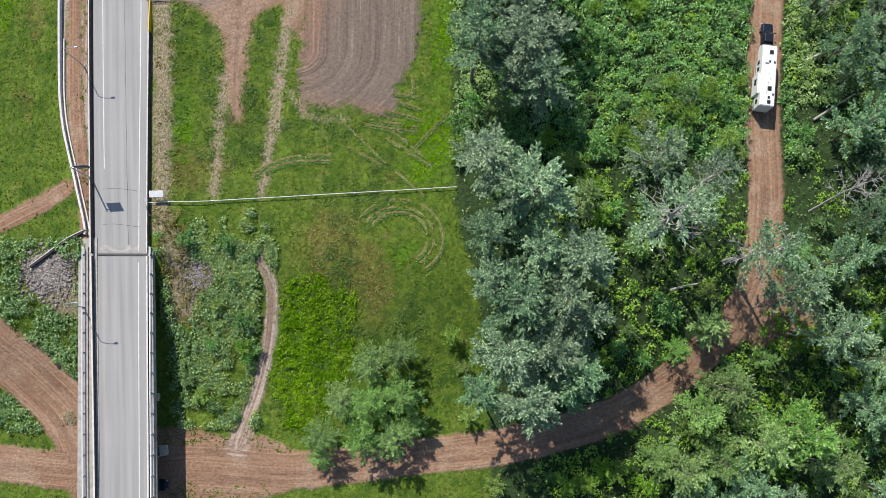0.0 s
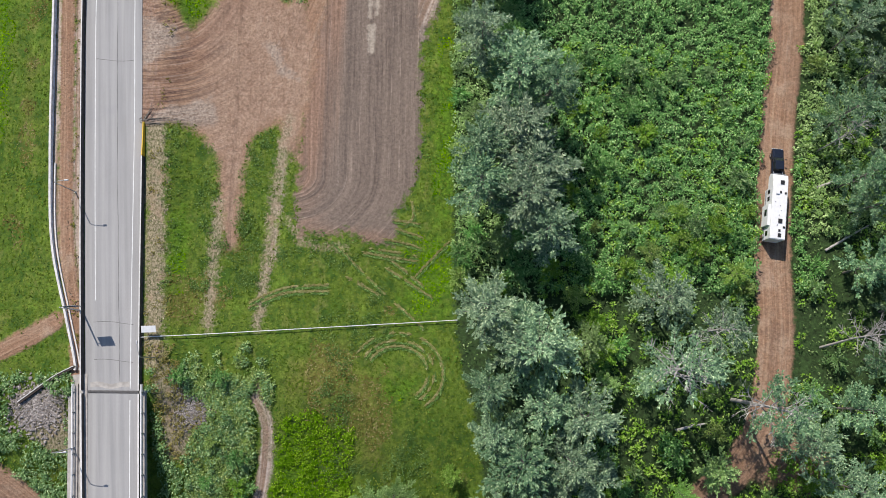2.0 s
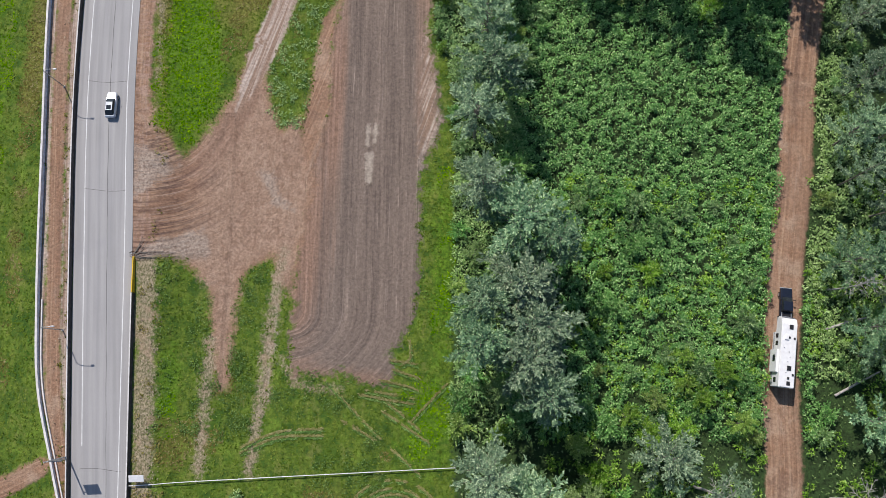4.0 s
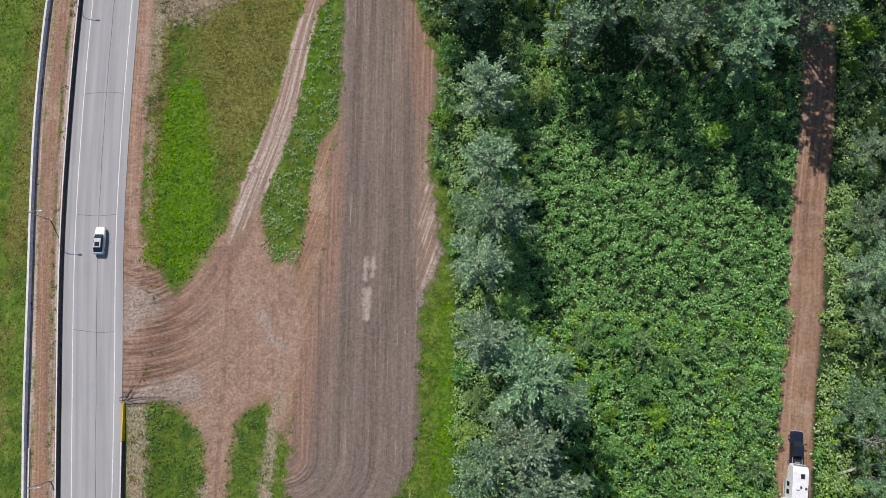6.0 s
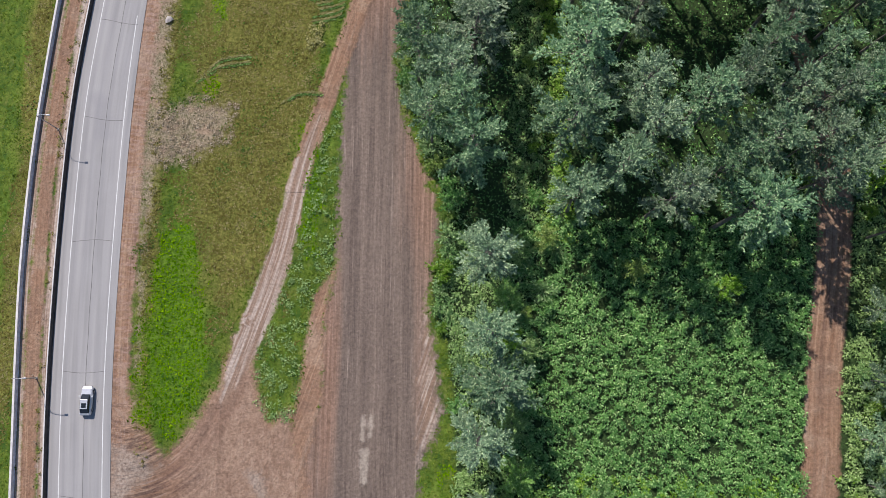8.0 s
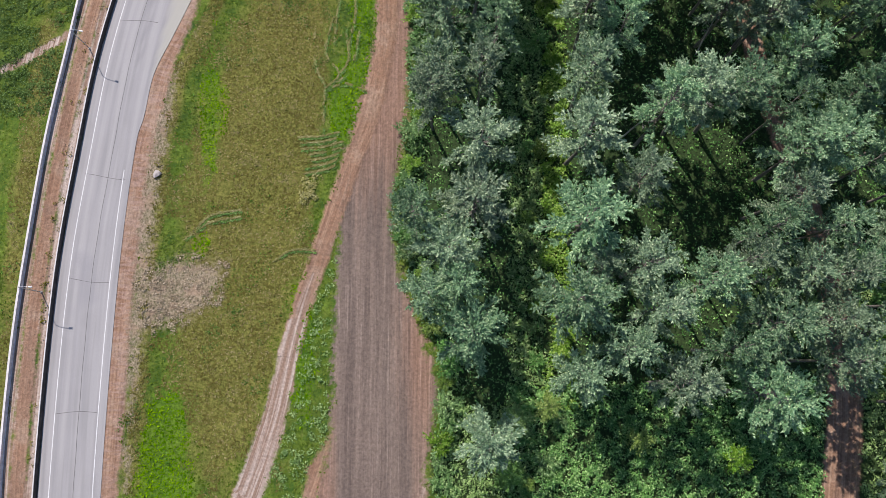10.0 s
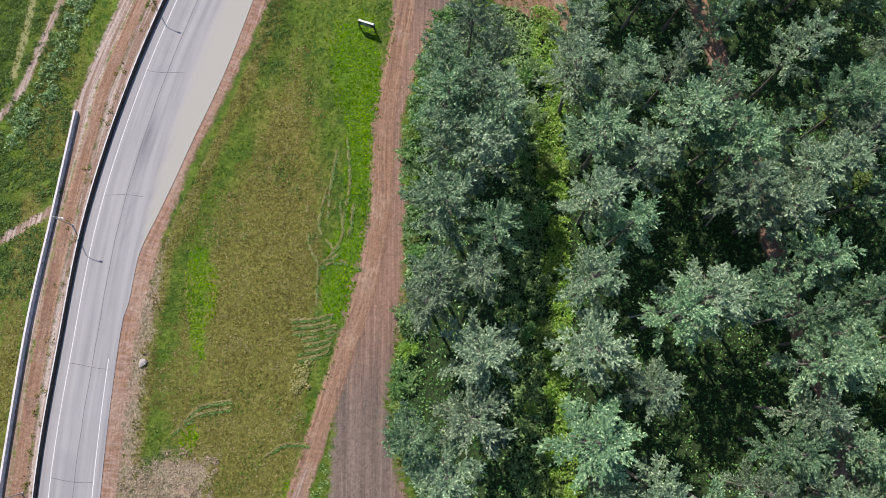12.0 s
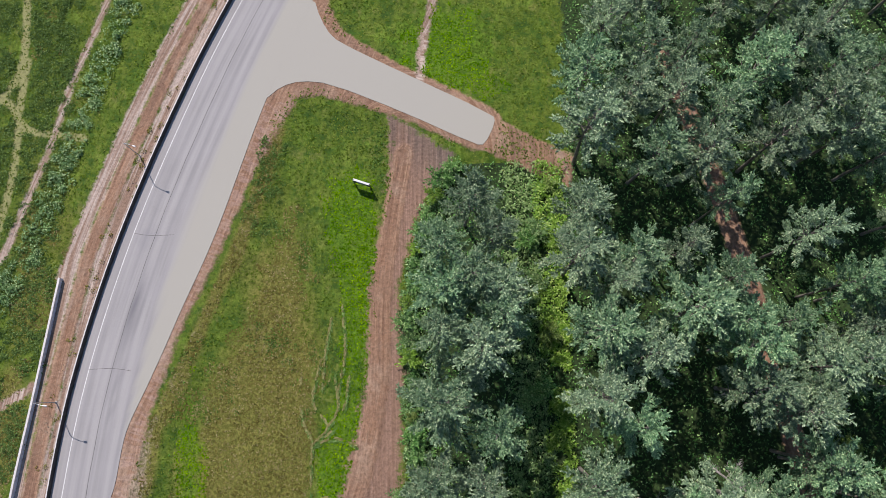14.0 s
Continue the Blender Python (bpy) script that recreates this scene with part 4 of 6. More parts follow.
def make_tree(name, seed, high, wide, limbs, leaf, mats, label, category="tree", low=0.3, bare=0.0, lean=0.0, rise=(0.5, 1.0), per=17, gap=0.42):
    """A tapered trunk with rising limbs; feathered twigs stand along each limb, and narrow leaves lie close along each twig."""
    r = np.random.default_rng(seed)
    tree = thing(name, 0, 0, 0, 0, label, category)
    verts, faces, base, ways, sizes = [], [], [], [], []
    spine = np.array([(lean * t + 0.02 * high * math.sin(3 * t + seed), 0.015 * high * math.sin(4 * t + seed), t * high * 0.95) for t in np.linspace(0, 1, 7)])
    tube(verts, faces, spine, np.linspace(0.012 * high + 0.03, 0.03, 7), 7)
    for i in range(limbs):
        u = (i + r.random()) / limbs
        f = low + (0.97 - low) * u
        az = i * 2.39996 + r.normal(0, 0.4)
        shape = min(1.0, 0.62 + 1.5 * u) * (1 - u) ** 0.62 + 0.06
        size = wide * shape * r.uniform(0.72, 1.18) + 0.25
        root = np.array([np.interp(f * high, spine[:, 2], spine[:, k]) for k in (0, 1, 2)])
        d = np.array([math.cos(az), math.sin(az), 0])
        side = np.array([-d[1], d[0], 0])
        up = r.uniform(*rise) * (0.6 + 0.8 * u)
        bow = r.normal(0, 0.16)

        def spot(t):
            return root + (d * t + side * bow * t * t) * size + np.array([0, 0, size * (up * t - 0.28 * up * t * t)])
        tube(verts, faces, [spot(t) for t in (0, 0.3, 0.65, 1.0)], np.array([1, 0.65, 0.4, 0.12]) * (0.0045 * high * shape + 0.02), 3)
        if r.random() < bare:
            for k in range(7):
                t = r.uniform(0.3, 0.95)
                p = spot(t)
                a2 = az + r.choice([-1, 1]) * r.uniform(0.4, 1.0)
                q = p + np.array([math.cos(a2), math.sin(a2), r.uniform(0.0, 0.7)]) * size * 0.42 * (1.2 - t)
                tube(verts, faces, [p, (p + q) / 2 + r.normal(0, 0.06, 3), q], [0.05, 0.035, 0.012], 3)
            continue
        count = max(3, int(size * 0.8 / gap))
        for k in range(count):
            t = 0.2 + 0.8 * (k + 0.7 * r.random()) / count
            p = spot(t)
            for hand in (-1, 1):
                lean_out = r.uniform(0.35, 0.95)
                way = d * math.cos(lean_out) + side * hand * math.sin(lean_out) + np.array([0, 0, up * 0.45 + r.normal(0, 0.22)])
                base.append(p + r.normal(0, 0.07, 3))
                ways.append(way / np.linalg.norm(way))
                sizes.append(leaf * r.uniform(2.2, 4.2) * (1.25 - 0.55 * t) * (0.75 if t < 0.35 else 1))
        base.append(spot(0.92))
        ways.append(unit(d + np.array([0, 0, up * 0.5])))
        sizes.append(leaf * 3.6)
    for k in range(9):
        a2 = r.uniform(0, 6.28)
        base.append(spine[-1] - np.array([0, 0, 0.12 * k * leaf * 3]))
        ways.append(unit(np.array([math.cos(a2) * 0.6, math.sin(a2) * 0.6, 0.8])))
        sizes.append(leaf * 3.2)
    wood = mesh_of("trunk", verts, faces, mats[0])
    wood.polygons.foreach_set("use_smooth", np.ones(len(wood.polygons), bool))
    t = new("trunk", wood)
    t.parent = tree
    if bare < 1:
        base, ways, sizes = np.repeat(np.array(base), per, 0), np.repeat(np.array(ways), per, 0), np.repeat(np.array(sizes), per)[:, None]
        s = r.random((len(base), 1))
        at = base + ways * s * sizes + r.normal(0, 1, base.shape) * leaf * 0.30 * (1.1 - 0.6 * s)
        crown = new("crown", tri_mesh("crown", leaves_at(r, at, ways, leaf, leaf * 0.62, 0.5, 0.42), mats[1]))
        crown.parent = tree
    return tree


GROVE = "trees of the wood"
LBL = "tall poplar with grey-green leaves in spiky sprays"
KINDS = {
    "tall": [make_tree("poplar_tree", 11 + k, 26, 5.3, 36, 0.33, (BARK, POPLAR), LBL, low=0.4, lean=0.6 * (k - 1.5), per=19) for k in range(5)],
    "broad": [make_tree("poplar_tree", 31 + k, 16, 5.2, 30, 0.32, (BARK, POPLAR), "broad poplar with dense grey-green crown", low=0.2) for k in range(3)],
    "grove": [make_tree("grove_tree", 41 + k, 13.5, 5.4, 32, 0.32, (BARK, GREEN), "broad tree with fresh green leaves beside the track", low=0.12, rise=(0.4, 0.8), per=18) for k in range(2)],
    "fresh": [make_tree("broadleaf_tree", 45 + k, 16, 4.6, 30, 0.33, (BARK, GREEN), "broadleaf tree with fresh light green leaves", low=0.15, rise=(0.4, 0.8)) for k in range(2)],
    "small": [make_tree("young_tree", 51 + k, 6.5, 2.8, 18, 0.30, (BARK, BRIGHT), "young broadleaf tree with light green leaves", low=0.1, per=15, gap=0.36) for k in range(2)],
    "shrub": [make_tree("shrub", 61 + k, 2.6, 1.6, 13, 0.26, (BARK, WEED if k else BRIGHT), "low leafy green shrub in the undergrowth", "shrub", low=0.05, per=13, gap=0.34) for k in range(3)],
    "thin": [make_tree("thin_tree", 71 + k, 23, 5.0, 34, 0.32, (DEADWOOD, POPLAR), "half-bare poplar with bleached grey branches", bare=0.45, per=12) for k in range(2)],
    "dead": [make_tree("dead_tree", 81 + k, 20, 4.4, 26, 0.3, (DEADWOOD, POPLAR), "dead leafless tree with bleached grey branches", bare=1.0, low=0.4, lean=2.5) for k in range(2)],
}
used, planted = {}, []
EDGE = FOREST_EDGE[FOREST_EDGE[:, 1] < 203]


def plant(kind, x, y, size=1.0, high=None):
    """Sets a tree of the kind at x, y on the ground; size scales its spread, high its height."""
    k = used.get(kind, 0)
    used[kind] = k + 1
    models = KINDS[kind]
    ob = models[k % len(models)]
    z = float(height(x, y)) - 0.1
    stretch = (size if high is None else high) * float(rng.uniform(0.94, 1.06))
    m = pose(x, y, z, 0, 0, float(rng.uniform(0, 360))) @ Matrix.Diagonal((size, size, stretch, 1))
    if k < len(models):
        ob.matrix_world = m
    else:
        ob = copy_thing(ob.parent or ob, m @ Matrix.Diagonal([1 / s for s in ob.scale] + [1]))
    tagged(ob, group={"shrub": "shrubs of the undergrowth"}.get(kind, GROVE))
    planted.append((x, y))
    return ob


# row along the meadow, from south to north
for x, y, s in [(4.9, 32.3, 0.97), (11.6, 30.5, 1.13), (14.4, 26.1, 0.97), (6.0, 14.8, 1.05), (13.7, 8.9, 1.29), (6.3, 3.1, 0.73), (19.9, -0.9, 1.05), (11.0, -7.4, 1.21), (17.4, -6.6, 0.81), (8.1, -15.2, 1.05), (16.4, -14.4, 1.13), (11.9, -22.1, 1.05), (5.4, -20.6, 0.65), (19.8, -17.5, 0.73)]:
    plant("tall", x, y, s, 0.86)
for x, y, s in [(4.6, 68.4, 0.98), (5.4, 57.6, 0.9), (11.3, 51.4, 1.39), (15.8, 48.0, 0.9), (10.3, 42.0, 1.23), (4.6, 38.6, 0.9), (12.3, 34.5, 1.39), (4.9, 95.7, 0.99), (5.8, 84.4, 0.9), (7.4, 76.1, 1.15)]:
    plant("tall", x, y, s, 0.78)
for x, y, s in [(-3.5, 147.8, 0.86), (3.8, 139.9, 1.17), (3.8, 130.6, 1.17), (-1.0, 123.1, 1.09), (-5.4, 128.0, 0.86), (-3.3, 116.7, 0.78), (2.1, 111.2, 1.09), (1.0, 117.5, 0.78), (-0.4, 178.1, 1.1), (7.1, 178.0, 0.95), (4.4, 168.7, 1.1), (-0.5, 162.3, 1.18), (6.7, 158.1, 0.87), (-2.1, 151.5, 0.95), (4.2, 151.5, 0.79), (3.2, 191.4, 0.87), (7.4, 186.3, 0.71), (-0.9, 184.8, 0.79), (4.1, 179.9, 1.03), (7.9, 173.6, 0.87), (-1.1, 171.4, 0.87)]:
    plant("tall", x, y, s, 0.98)
for x, y, s in [(14.1, -0.1, 0.95), (20.3, -9.4, 0.9), (7.0, -3.5, 0.75), (13.3, -15.2, 1.0), (17.5, -19.8, 0.9), (9.2, 9.0, 0.85)]:
    plant("tall", x, y, s, 0.8)
plant("fresh", 21.5, 9.5, 0.85, 0.8)
for x, y, s in [(10.5, 62, 0.7), (9, 90, 0.6), (9.5, 70, 0.6), (12.5, 58, 0.55), (8, 46, 0.6), (9, 26, 0.6), (12, 82, 0.55), (10.5, 98, 0.5), (4.5, 75, 0.5), (4.5, 48, 0.45), (24, -3, 0.5), (25.5, 3, 0.5)]:
    plant("fresh", x, y, s, 0.42)
for y in np.arange(20, 200, 3.1):
    if y > 84 or rng.random() < 0.5:
        plant("shrub", float(np.interp(y, EDGE[:, 1], EDGE[:, 0]) + rng.uniform(0.4, 2.2)), float(y), float(rng.uniform(0.6, 1.3)))
# grove beside the track
for x, y, s in [(-20.3, -28.1, 0.62), (-17, -22.5, 0.66), (-12.5, -16.5, 0.66), (-8, -14.6, 0.62), (-7, -21.3, 0.74), (-13.5, -28, 0.72), (-8.6, -28.2, 0.7), (-5.5, -26.6, 0.5), (-12.4, -22.4, 0.78), (-20.5, -31.5, 0.45)]:
    plant("grove", x, y, s)
# trees round the bend of the dirt road and along it
for x, y, s in [(33.2, 16.2, 1.01), (66.6, 21.6, 1.01), (68.0, 31.7, 0.84), (54.6, -4.4, 0.92), (62.0, -0.2, 0.84), (61.3, -11.8, 1.01), (44.4, -19.9, 0.84), (40.1, -23.8, 0.84), (48.6, -28.4, 1.09), (55.1, -26.9, 1.18), (59.5, -31.5, 1.01), (36.4, -32.3, 0.92), (42.0, -31.5, 0.84), (64.6, 46.6, 1.01), (66.0, 36.4, 0.84), (66.5, 61.0, 0.67)]:
    plant("broad" if y > -15 else "fresh", x, y, s, 0.95)
for x, y, s in [(33.9, 5.2, 1.42), (39.8, 11.0, 0.87), (47.1, 0.4, 1.19)]:
    plant("thin", x, y, s, 0.96)
for x, y, s in [(42.8, -10.2, 0.75), (37.7, -14.1, 0.5), (52, -15.5, 0.4), (34, -31, 0.6)]:
    plant("fresh", x, y, s, 0.5)
for x, y, s in [(61.7, 9.6, 0.95), (63.5, 43, 0.6), (44.2, 162.3, 0.6), (42.1, 151.6, 0.9), (30.5, 146.5, 0.62)]:
    plant("dead", x, y, s, 0.85)
for x, y, s in [(23, 12.5, 1.0), (32, 19, 0.9), (25.5, 8, 0.8), (37.5, 20, 0.8), (41, 25, 0.75), (33.5, 24.5, 0.7), (29, 22, 0.7), (47, 21, 0.8), (45, 29, 0.7), (38.5, 31.5, 0.6), (10, 83.5, 0.7), (0.9, -11.5, 0.6), (3.7, -25, 0.6), (2.8, -17, 0.5), (8, -36, 0.6), (23, -35.5, 0.7), (21, 17, 0.75), (30, 95, 0.75), (45, 92, 0.8), (15.5, 100, 0.8), (28, -34, 0.7), (33, -36, 0.7)]:
    plant("small", x, y, s)
# canopy of the wood
for x, y, s in [(20.1, 140.9, 1.17), (20.5, 127.4, 1.33), (18.5, 115.2, 1.25), (28.5, 121.7, 0.94), (32.9, 103.7, 0.94), (37.4, 118.5, 0.94), (43.9, 102.2, 1.17), (46.3, 113.0, 1.17), (56.7, 119.4, 0.86), (55.0, 106.8, 0.94), (52.5, 138.5, 1.09), (43.4, 147.2, 1.09), (51.5, 145.4, 0.62), (32.6, 144.5, 1.01), (46.7, 126.7, 0.86), (61.2, 147.3, 0.78), (42.3, 120.9, 0.78)]:
    plant("tall", x, y, s, 1.0)
for x, y, s in [(22.7, 172.7, 1.18), (22.2, 163.1, 1.02), (29.0, 168.3, 1.02), (36.1, 175.3, 1.26), (41.4, 178.9, 0.87), (43.1, 170.0, 0.95), (20.9, 151.4, 1.02), (26.5, 158.9, 0.87), (37.3, 147.3, 1.18), (44.2, 163.9, 1.02), (48.8, 160.5, 0.95), (52.1, 153.8, 0.95), (61.9, 171.7, 0.95), (56.8, 167.3, 0.95), (62.6, 177.9, 0.79), (56.4, 138.5, 0.95), (25.5, 178.9, 0.79)]:
    plant("tall", x, y, s, 1.0)
for x, y, s in [(22.0, 212.0, 1.03), (22.3, 203.1, 1.11), (27.9, 207.5, 0.95), (31.4, 215.6, 0.95), (35.5, 208.3, 0.95), (38.2, 215.5, 0.79), (31.9, 198.7, 0.95), (38.8, 198.6, 0.95), (42.2, 204.7, 0.95), (48.4, 212.7, 1.11), (55.1, 216.3, 0.95), (60.2, 212.5, 0.95), (51.7, 201.1, 1.11), (57.3, 206.3, 0.95), (61.3, 201.8, 0.95), (42.6, 191.4, 0.63), (20.8, 190.3, 0.87), (20.0, 183.0, 1.03), (27.9, 182.1, 1.03), (35.1, 183.6, 0.71), (53.9, 186.0, 0.8), (59.0, 178.6, 0.79), (41.6, 173.2, 0.95), (52.5, 167.0, 1.11)]:
    plant("tall", x, y, s, 1.0)
for x, y in ((54.5, 113.2), (56.5, 126.5), (50.5, 131.5), (51, 120.5), (24.5, 108.5), (40, 109)):
    plant("tall", x, y, 0.85, 0.95)
for k, y in enumerate(np.arange(111, 176, 5.2)):
    x = float(np.interp(y, DIRT_ROAD[60:, 1], DIRT_ROAD[60:, 0])) + (3.4 if k % 2 else -3.6)
    if min(abs(y - v) for v in (130, 145, 160)) > 2.4:
        plant("tall", x, float(y), 0.85, 0.9)
GLADES = [(62, 184), (66, 176), (58, 192), (50, 182), (64, 192), (36.9, 138.5), (29, 106.2), (54.5, 107.2), (35.4, 132.3), (40.3, 126.2), (65.5, 157.6), (38.5, 164.4), (54.6, 180), (34, 193.2), (57.4, 172.8), (47.4, 189.3), (50.1, 162.4), (53.9, 141.9), (50.4, 157.6), (59.8, 130.5), (36.5, 114.2)]
tries = 0
while tries < 4000:
    tries += 1
    x, y = rng.uniform(19, 81), rng.uniform(100, 246)
    if y > 203 and x < 25 or (x < 62 and y < 104) or min((x - a) ** 2 + (y - b) ** 2 for a, b in GLADES) < 6.0 ** 2:
        continue
    near = min((x - a) ** 2 + (y - b) ** 2 for a, b in planted)
    road_d = np.min(np.hypot(DIRT_ROAD[:, 0] - x, DIRT_ROAD[:, 1] - y))
    if near > (7.0 if x > 60 or y > 222 else 6.2 if y < 124 else 9.5) ** 2 and road_d > (2.4 if y > 112 else 3.5):
        plant("tall", float(x), float(y), float(rng.uniform(0.75, 1.0)), float(rng.uniform(0.8, 1.0)))
tries = 0
while tries < 1500:
    tries += 1
    x, y = rng.uniform(15, 81), rng.uniform(-46, 100)
    road_d = np.min(np.hypot(DIRT_ROAD[:, 0] - x, DIRT_ROAD[:, 1] - y))
    if not (x > 66 or y < -34) or (x < 66 and y < -40):
        continue
    if min((x - a) ** 2 + (y - b) ** 2 for a, b in planted) > 6.6 ** 2 and road_d > 4.2:
        plant("broad", float(x), float(y), float(rng.uniform(0.7, 1.0)))
# shrubs
tries = made = 0
while made < 170 and tries < 6000:
    tries += 1
    x, y = rng.uniform(0, 75), rng.uniform(-40, 204)
    inside = float(wood_floor(x, y))
    road_d = np.min(np.hypot(DIRT_ROAD[:, 0] - x, DIRT_ROAD[:, 1] - y))
    lane = 12 < x < 19 and y > 85
    if inside < 0.3 or road_d < 4.0 or not (lane or y < 60 or inside < 2.5 or x > 60):
        continue
    if min((x - a) ** 2 + (y - b) ** 2 for a, b in planted) > 1.7 ** 2:
        plant("shrub", float(x), float(y), float(rng.uniform(0.6, 1.25)))
        made += 1
tries = made = 0
while made < 12 and tries < 3000:
    tries += 1
    east = rng.random() < 0.6
    x, y = (rng.uniform(-45, -32), rng.uniform(-27, 5)) if east else (rng.uniform(-80, -61.5), rng.uniform(-24, 4))
    if np.min(np.hypot(WEST_ROAD[:, 0] - x, WEST_ROAD[:, 1] - y)) < 5.5 or (np.hypot(x + 41.5, y + 2.5) < 4) or (np.hypot(x + 67, y + 1.5) < 5.5):
        continue
    plant("shrub", float(x), float(y), float(rng.uniform(0.5, 1.1)))
    made += 1


def scatter(name, n, bounds, keep, tall, leaf, mat, label, category, flat=0.5, upright=0.35):
    """Loose leaves of low growth over a stretch of ground, as one object."""
    x, y = rng.uniform(bounds[0], bounds[1], n), rng.uniform(bounds[2], bounds[3], n)
    ok = keep(x, y)
    x, y = x[ok], y[ok]
    top = tall(x, y)
    z = height(x, y) + top * np.sqrt(rng.random(len(x)))
    az = rng.uniform(0, 6.283, len(x))
    ways = np.stack([np.cos(az), np.sin(az), np.full(len(x), upright)], 1)
    tris = leaves_at(rng, np.stack([x, y, z], 1), ways, leaf, leaf * 0.6, 0.3, flat)
    return tagged(new(name, tri_mesh(name, tris, mat)), label, category, kind="stuff")


def off_tracks(x, y, gap=3.2):
    d = np.full(x.shape, 99.0)
    for ln, half in ((DIRT_ROAD[::4], gap), (WEST_ROAD[::4], 4.8), (TRAIL[::3], 1.2)):
        d = np.minimum(d, polyline_field(x, y, ln)[0] - half)
    return d


def thicket(x, y):
    rag = 1.5 * (vnoise(x, y, 2.0, 3) - 0.5)
    return (wood_floor(x, y) > 0.2 + rag) & (off_tracks(x, y) > rag)


def thicket_high(x, y):
    return 0.35 + 1.5 * vnoise(x, y, 2.3, 1) * vnoise(x, y, 7, 2) + 0.5 * vnoise(x, y, 1.1, 5)


def rosettes(name, n, bounds, keep, tall, per, spread, leaf, mat, label, category):
    """Many small plants, each a dome of leaves that point outward, as one object."""
    x, y = rng.uniform(bounds[0], bounds[1], n), rng.uniform(bounds[2], bounds[3], n)
    ok = keep(x, y)
    x, y = x[ok], y[ok]
    top, wide = tall(x, y), spread * rng.uniform(0.6, 1.3, len(x))
    x, y, top, wide = (np.repeat(v, per) for v in (x, y, top, wide))
    az, r = rng.uniform(0, 6.283, len(x)), np.sqrt(rng.random(len(x)))
    at = np.stack([x + np.cos(az) * r * wide, y + np.sin(az) * r * wide, height(x, y) + top * (1 - 0.75 * r * r) * rng.uniform(0.8, 1.05, len(x))], 1)
    ways = np.stack([np.cos(az), np.sin(az), 0.5 - 0.9 * r], 1)
    return tagged(new(name, tri_mesh(name, leaves_at(rng, at, ways, leaf, leaf * 0.6, 0.25, 0.3, np.stack([np.cos(az) * r * 1.1, np.sin(az) * r * 1.1, 1.05 - 0.6 * r], 1)), mat)), label, category, kind="stuff")


rosettes("undergrowth", 6800, (9, 60, 18, 104), thicket, lambda x, y: 0.6 + 1.9 * vnoise(x, y, 1.3, 1) * (0.5 + vnoise(x, y, 7, 2)), 26, 0.50, 0.36, WEED, "dense waist-high green broadleaf undergrowth", "undergrowth")
rosettes("undergrowth", 2300, (15, 75, -42, 62), lambda x, y: thicket(x, y) & (vnoise(x, y, 6, 36) > 0.3), lambda x, y: 0.5 + 1.7 * vnoise(x, y, 2, 6), 24, 0.62, 0.40, BRIGHT, "light yellow-green undergrowth plants", "undergrowth")
rosettes("undergrowth", 2600, (-11, 10, 84, 206), lambda x, y: thicket(x, y) & (wood_floor(x, y) < 4.0), lambda x, y: 0.5 + 1.3 * vnoise(x, y, 2, 6), 22, 0.7, 0.45, WEED, "bushy green edge of the wood", "undergrowth")
scatter("undergrowth", 40000, (-10, 86, 100, 240), thicket, lambda x, y: 0.3 + 0.9 * vnoise(x, y, 3, 6), 0.42, WEED, "shaded green undergrowth on the floor of the wood", "undergrowth")
scatter("undergrowth", 14000, (0, 86, -46, 104), thicket, lambda x, y: 0.3 + 1.0 * vnoise(x, y, 3, 7), 0.42, GREEN, "light green undergrowth below the trees", "undergrowth")
rosettes("undergrowth", 1500, (15.2, 20.5, 100, 204), lambda x, y: thicket(x, y) & (x > 15.0 + 3.2 * vnoise(x, y, 5, 72)) & (vnoise(x, y, 3, 73) > 0.32), lambda x, y: 0.5 + 1.5 * vnoise(x, y, 2.5, 7), 22, 0.62, 0.40, BRIGHT, "sunlit yellow-green growth in a lane of the wood", "undergrowth")


rosettes("undergrowth", 1300, (60, 73, 28, 122), thicket, lambda x, y: 0.6 + 1.6 * vnoise(x, y, 2, 6), 24, 0.65, 0.40, GREEN, "bushy green growth beside the dirt road", "undergrowth")

rosettes("undergrowth", 900, (10, 16, 98, 204), thicket, lambda x, y: 0.4 + 0.9 * vnoise(x, y, 2, 6), 18, 0.6, 0.42, GREEN, "shaded green growth in a lane of the wood", "undergrowth")


rosettes("undergrowth", 1500, (0, 13, 17, 100), thicket, lambda x, y: 0.5 + 1.4 * vnoise(x, y, 2, 6), 22, 0.65, 0.38, GREEN, "bushy green growth between the trees of the row", "undergrowth")


def bank_growth(x, y):
    east = (x > road_e(y) + 1.5) & (x < -31.6 + 3 * (y > -2)) & (y > -27) & (y < 2.5 + 5 * vnoise(x, y, 3, 8) + 3 * vnoise(x, y, 1.1, 7))
    west = (x < wall_w(y) - 0.7) & (x > -95) & (y > -28) & (y < 4)
    bare = (0.6 * vnoise(x, y, 5, 9) + 0.4 * vnoise(x, y, 1.6, 10) > 0.68) | (np.hypot(x + 41.4, y + 2) < 2.6) | (np.hypot(x + 67, y + 1.5) < 4.5)
    bare |= worn_ground(x, y) < 0.6 * (vnoise(x, y, 1.5, 48) - 0.75)
    return (east | west) & ~bare & (off_tracks(x, y) > 0)


rosettes("bank_weeds", 3000, (-42, -28, -30, 12), bank_growth, lambda x, y: 0.3 + 0.6 * vnoise(x, y, 2.4, 4), 20, 0.6, 0.34, BRIGHT, "fresh green weeds on the bank beside the trail", "weeds")
rosettes("bank_weeds", 4200, (-95, -28, -30, 10), bank_growth, lambda x, y: 0.4 + 1.2 * vnoise(x, y, 2.4, 4), 24, 0.6, 0.34, WEED, "dense green weeds on the bank under the bridge", "weeds")


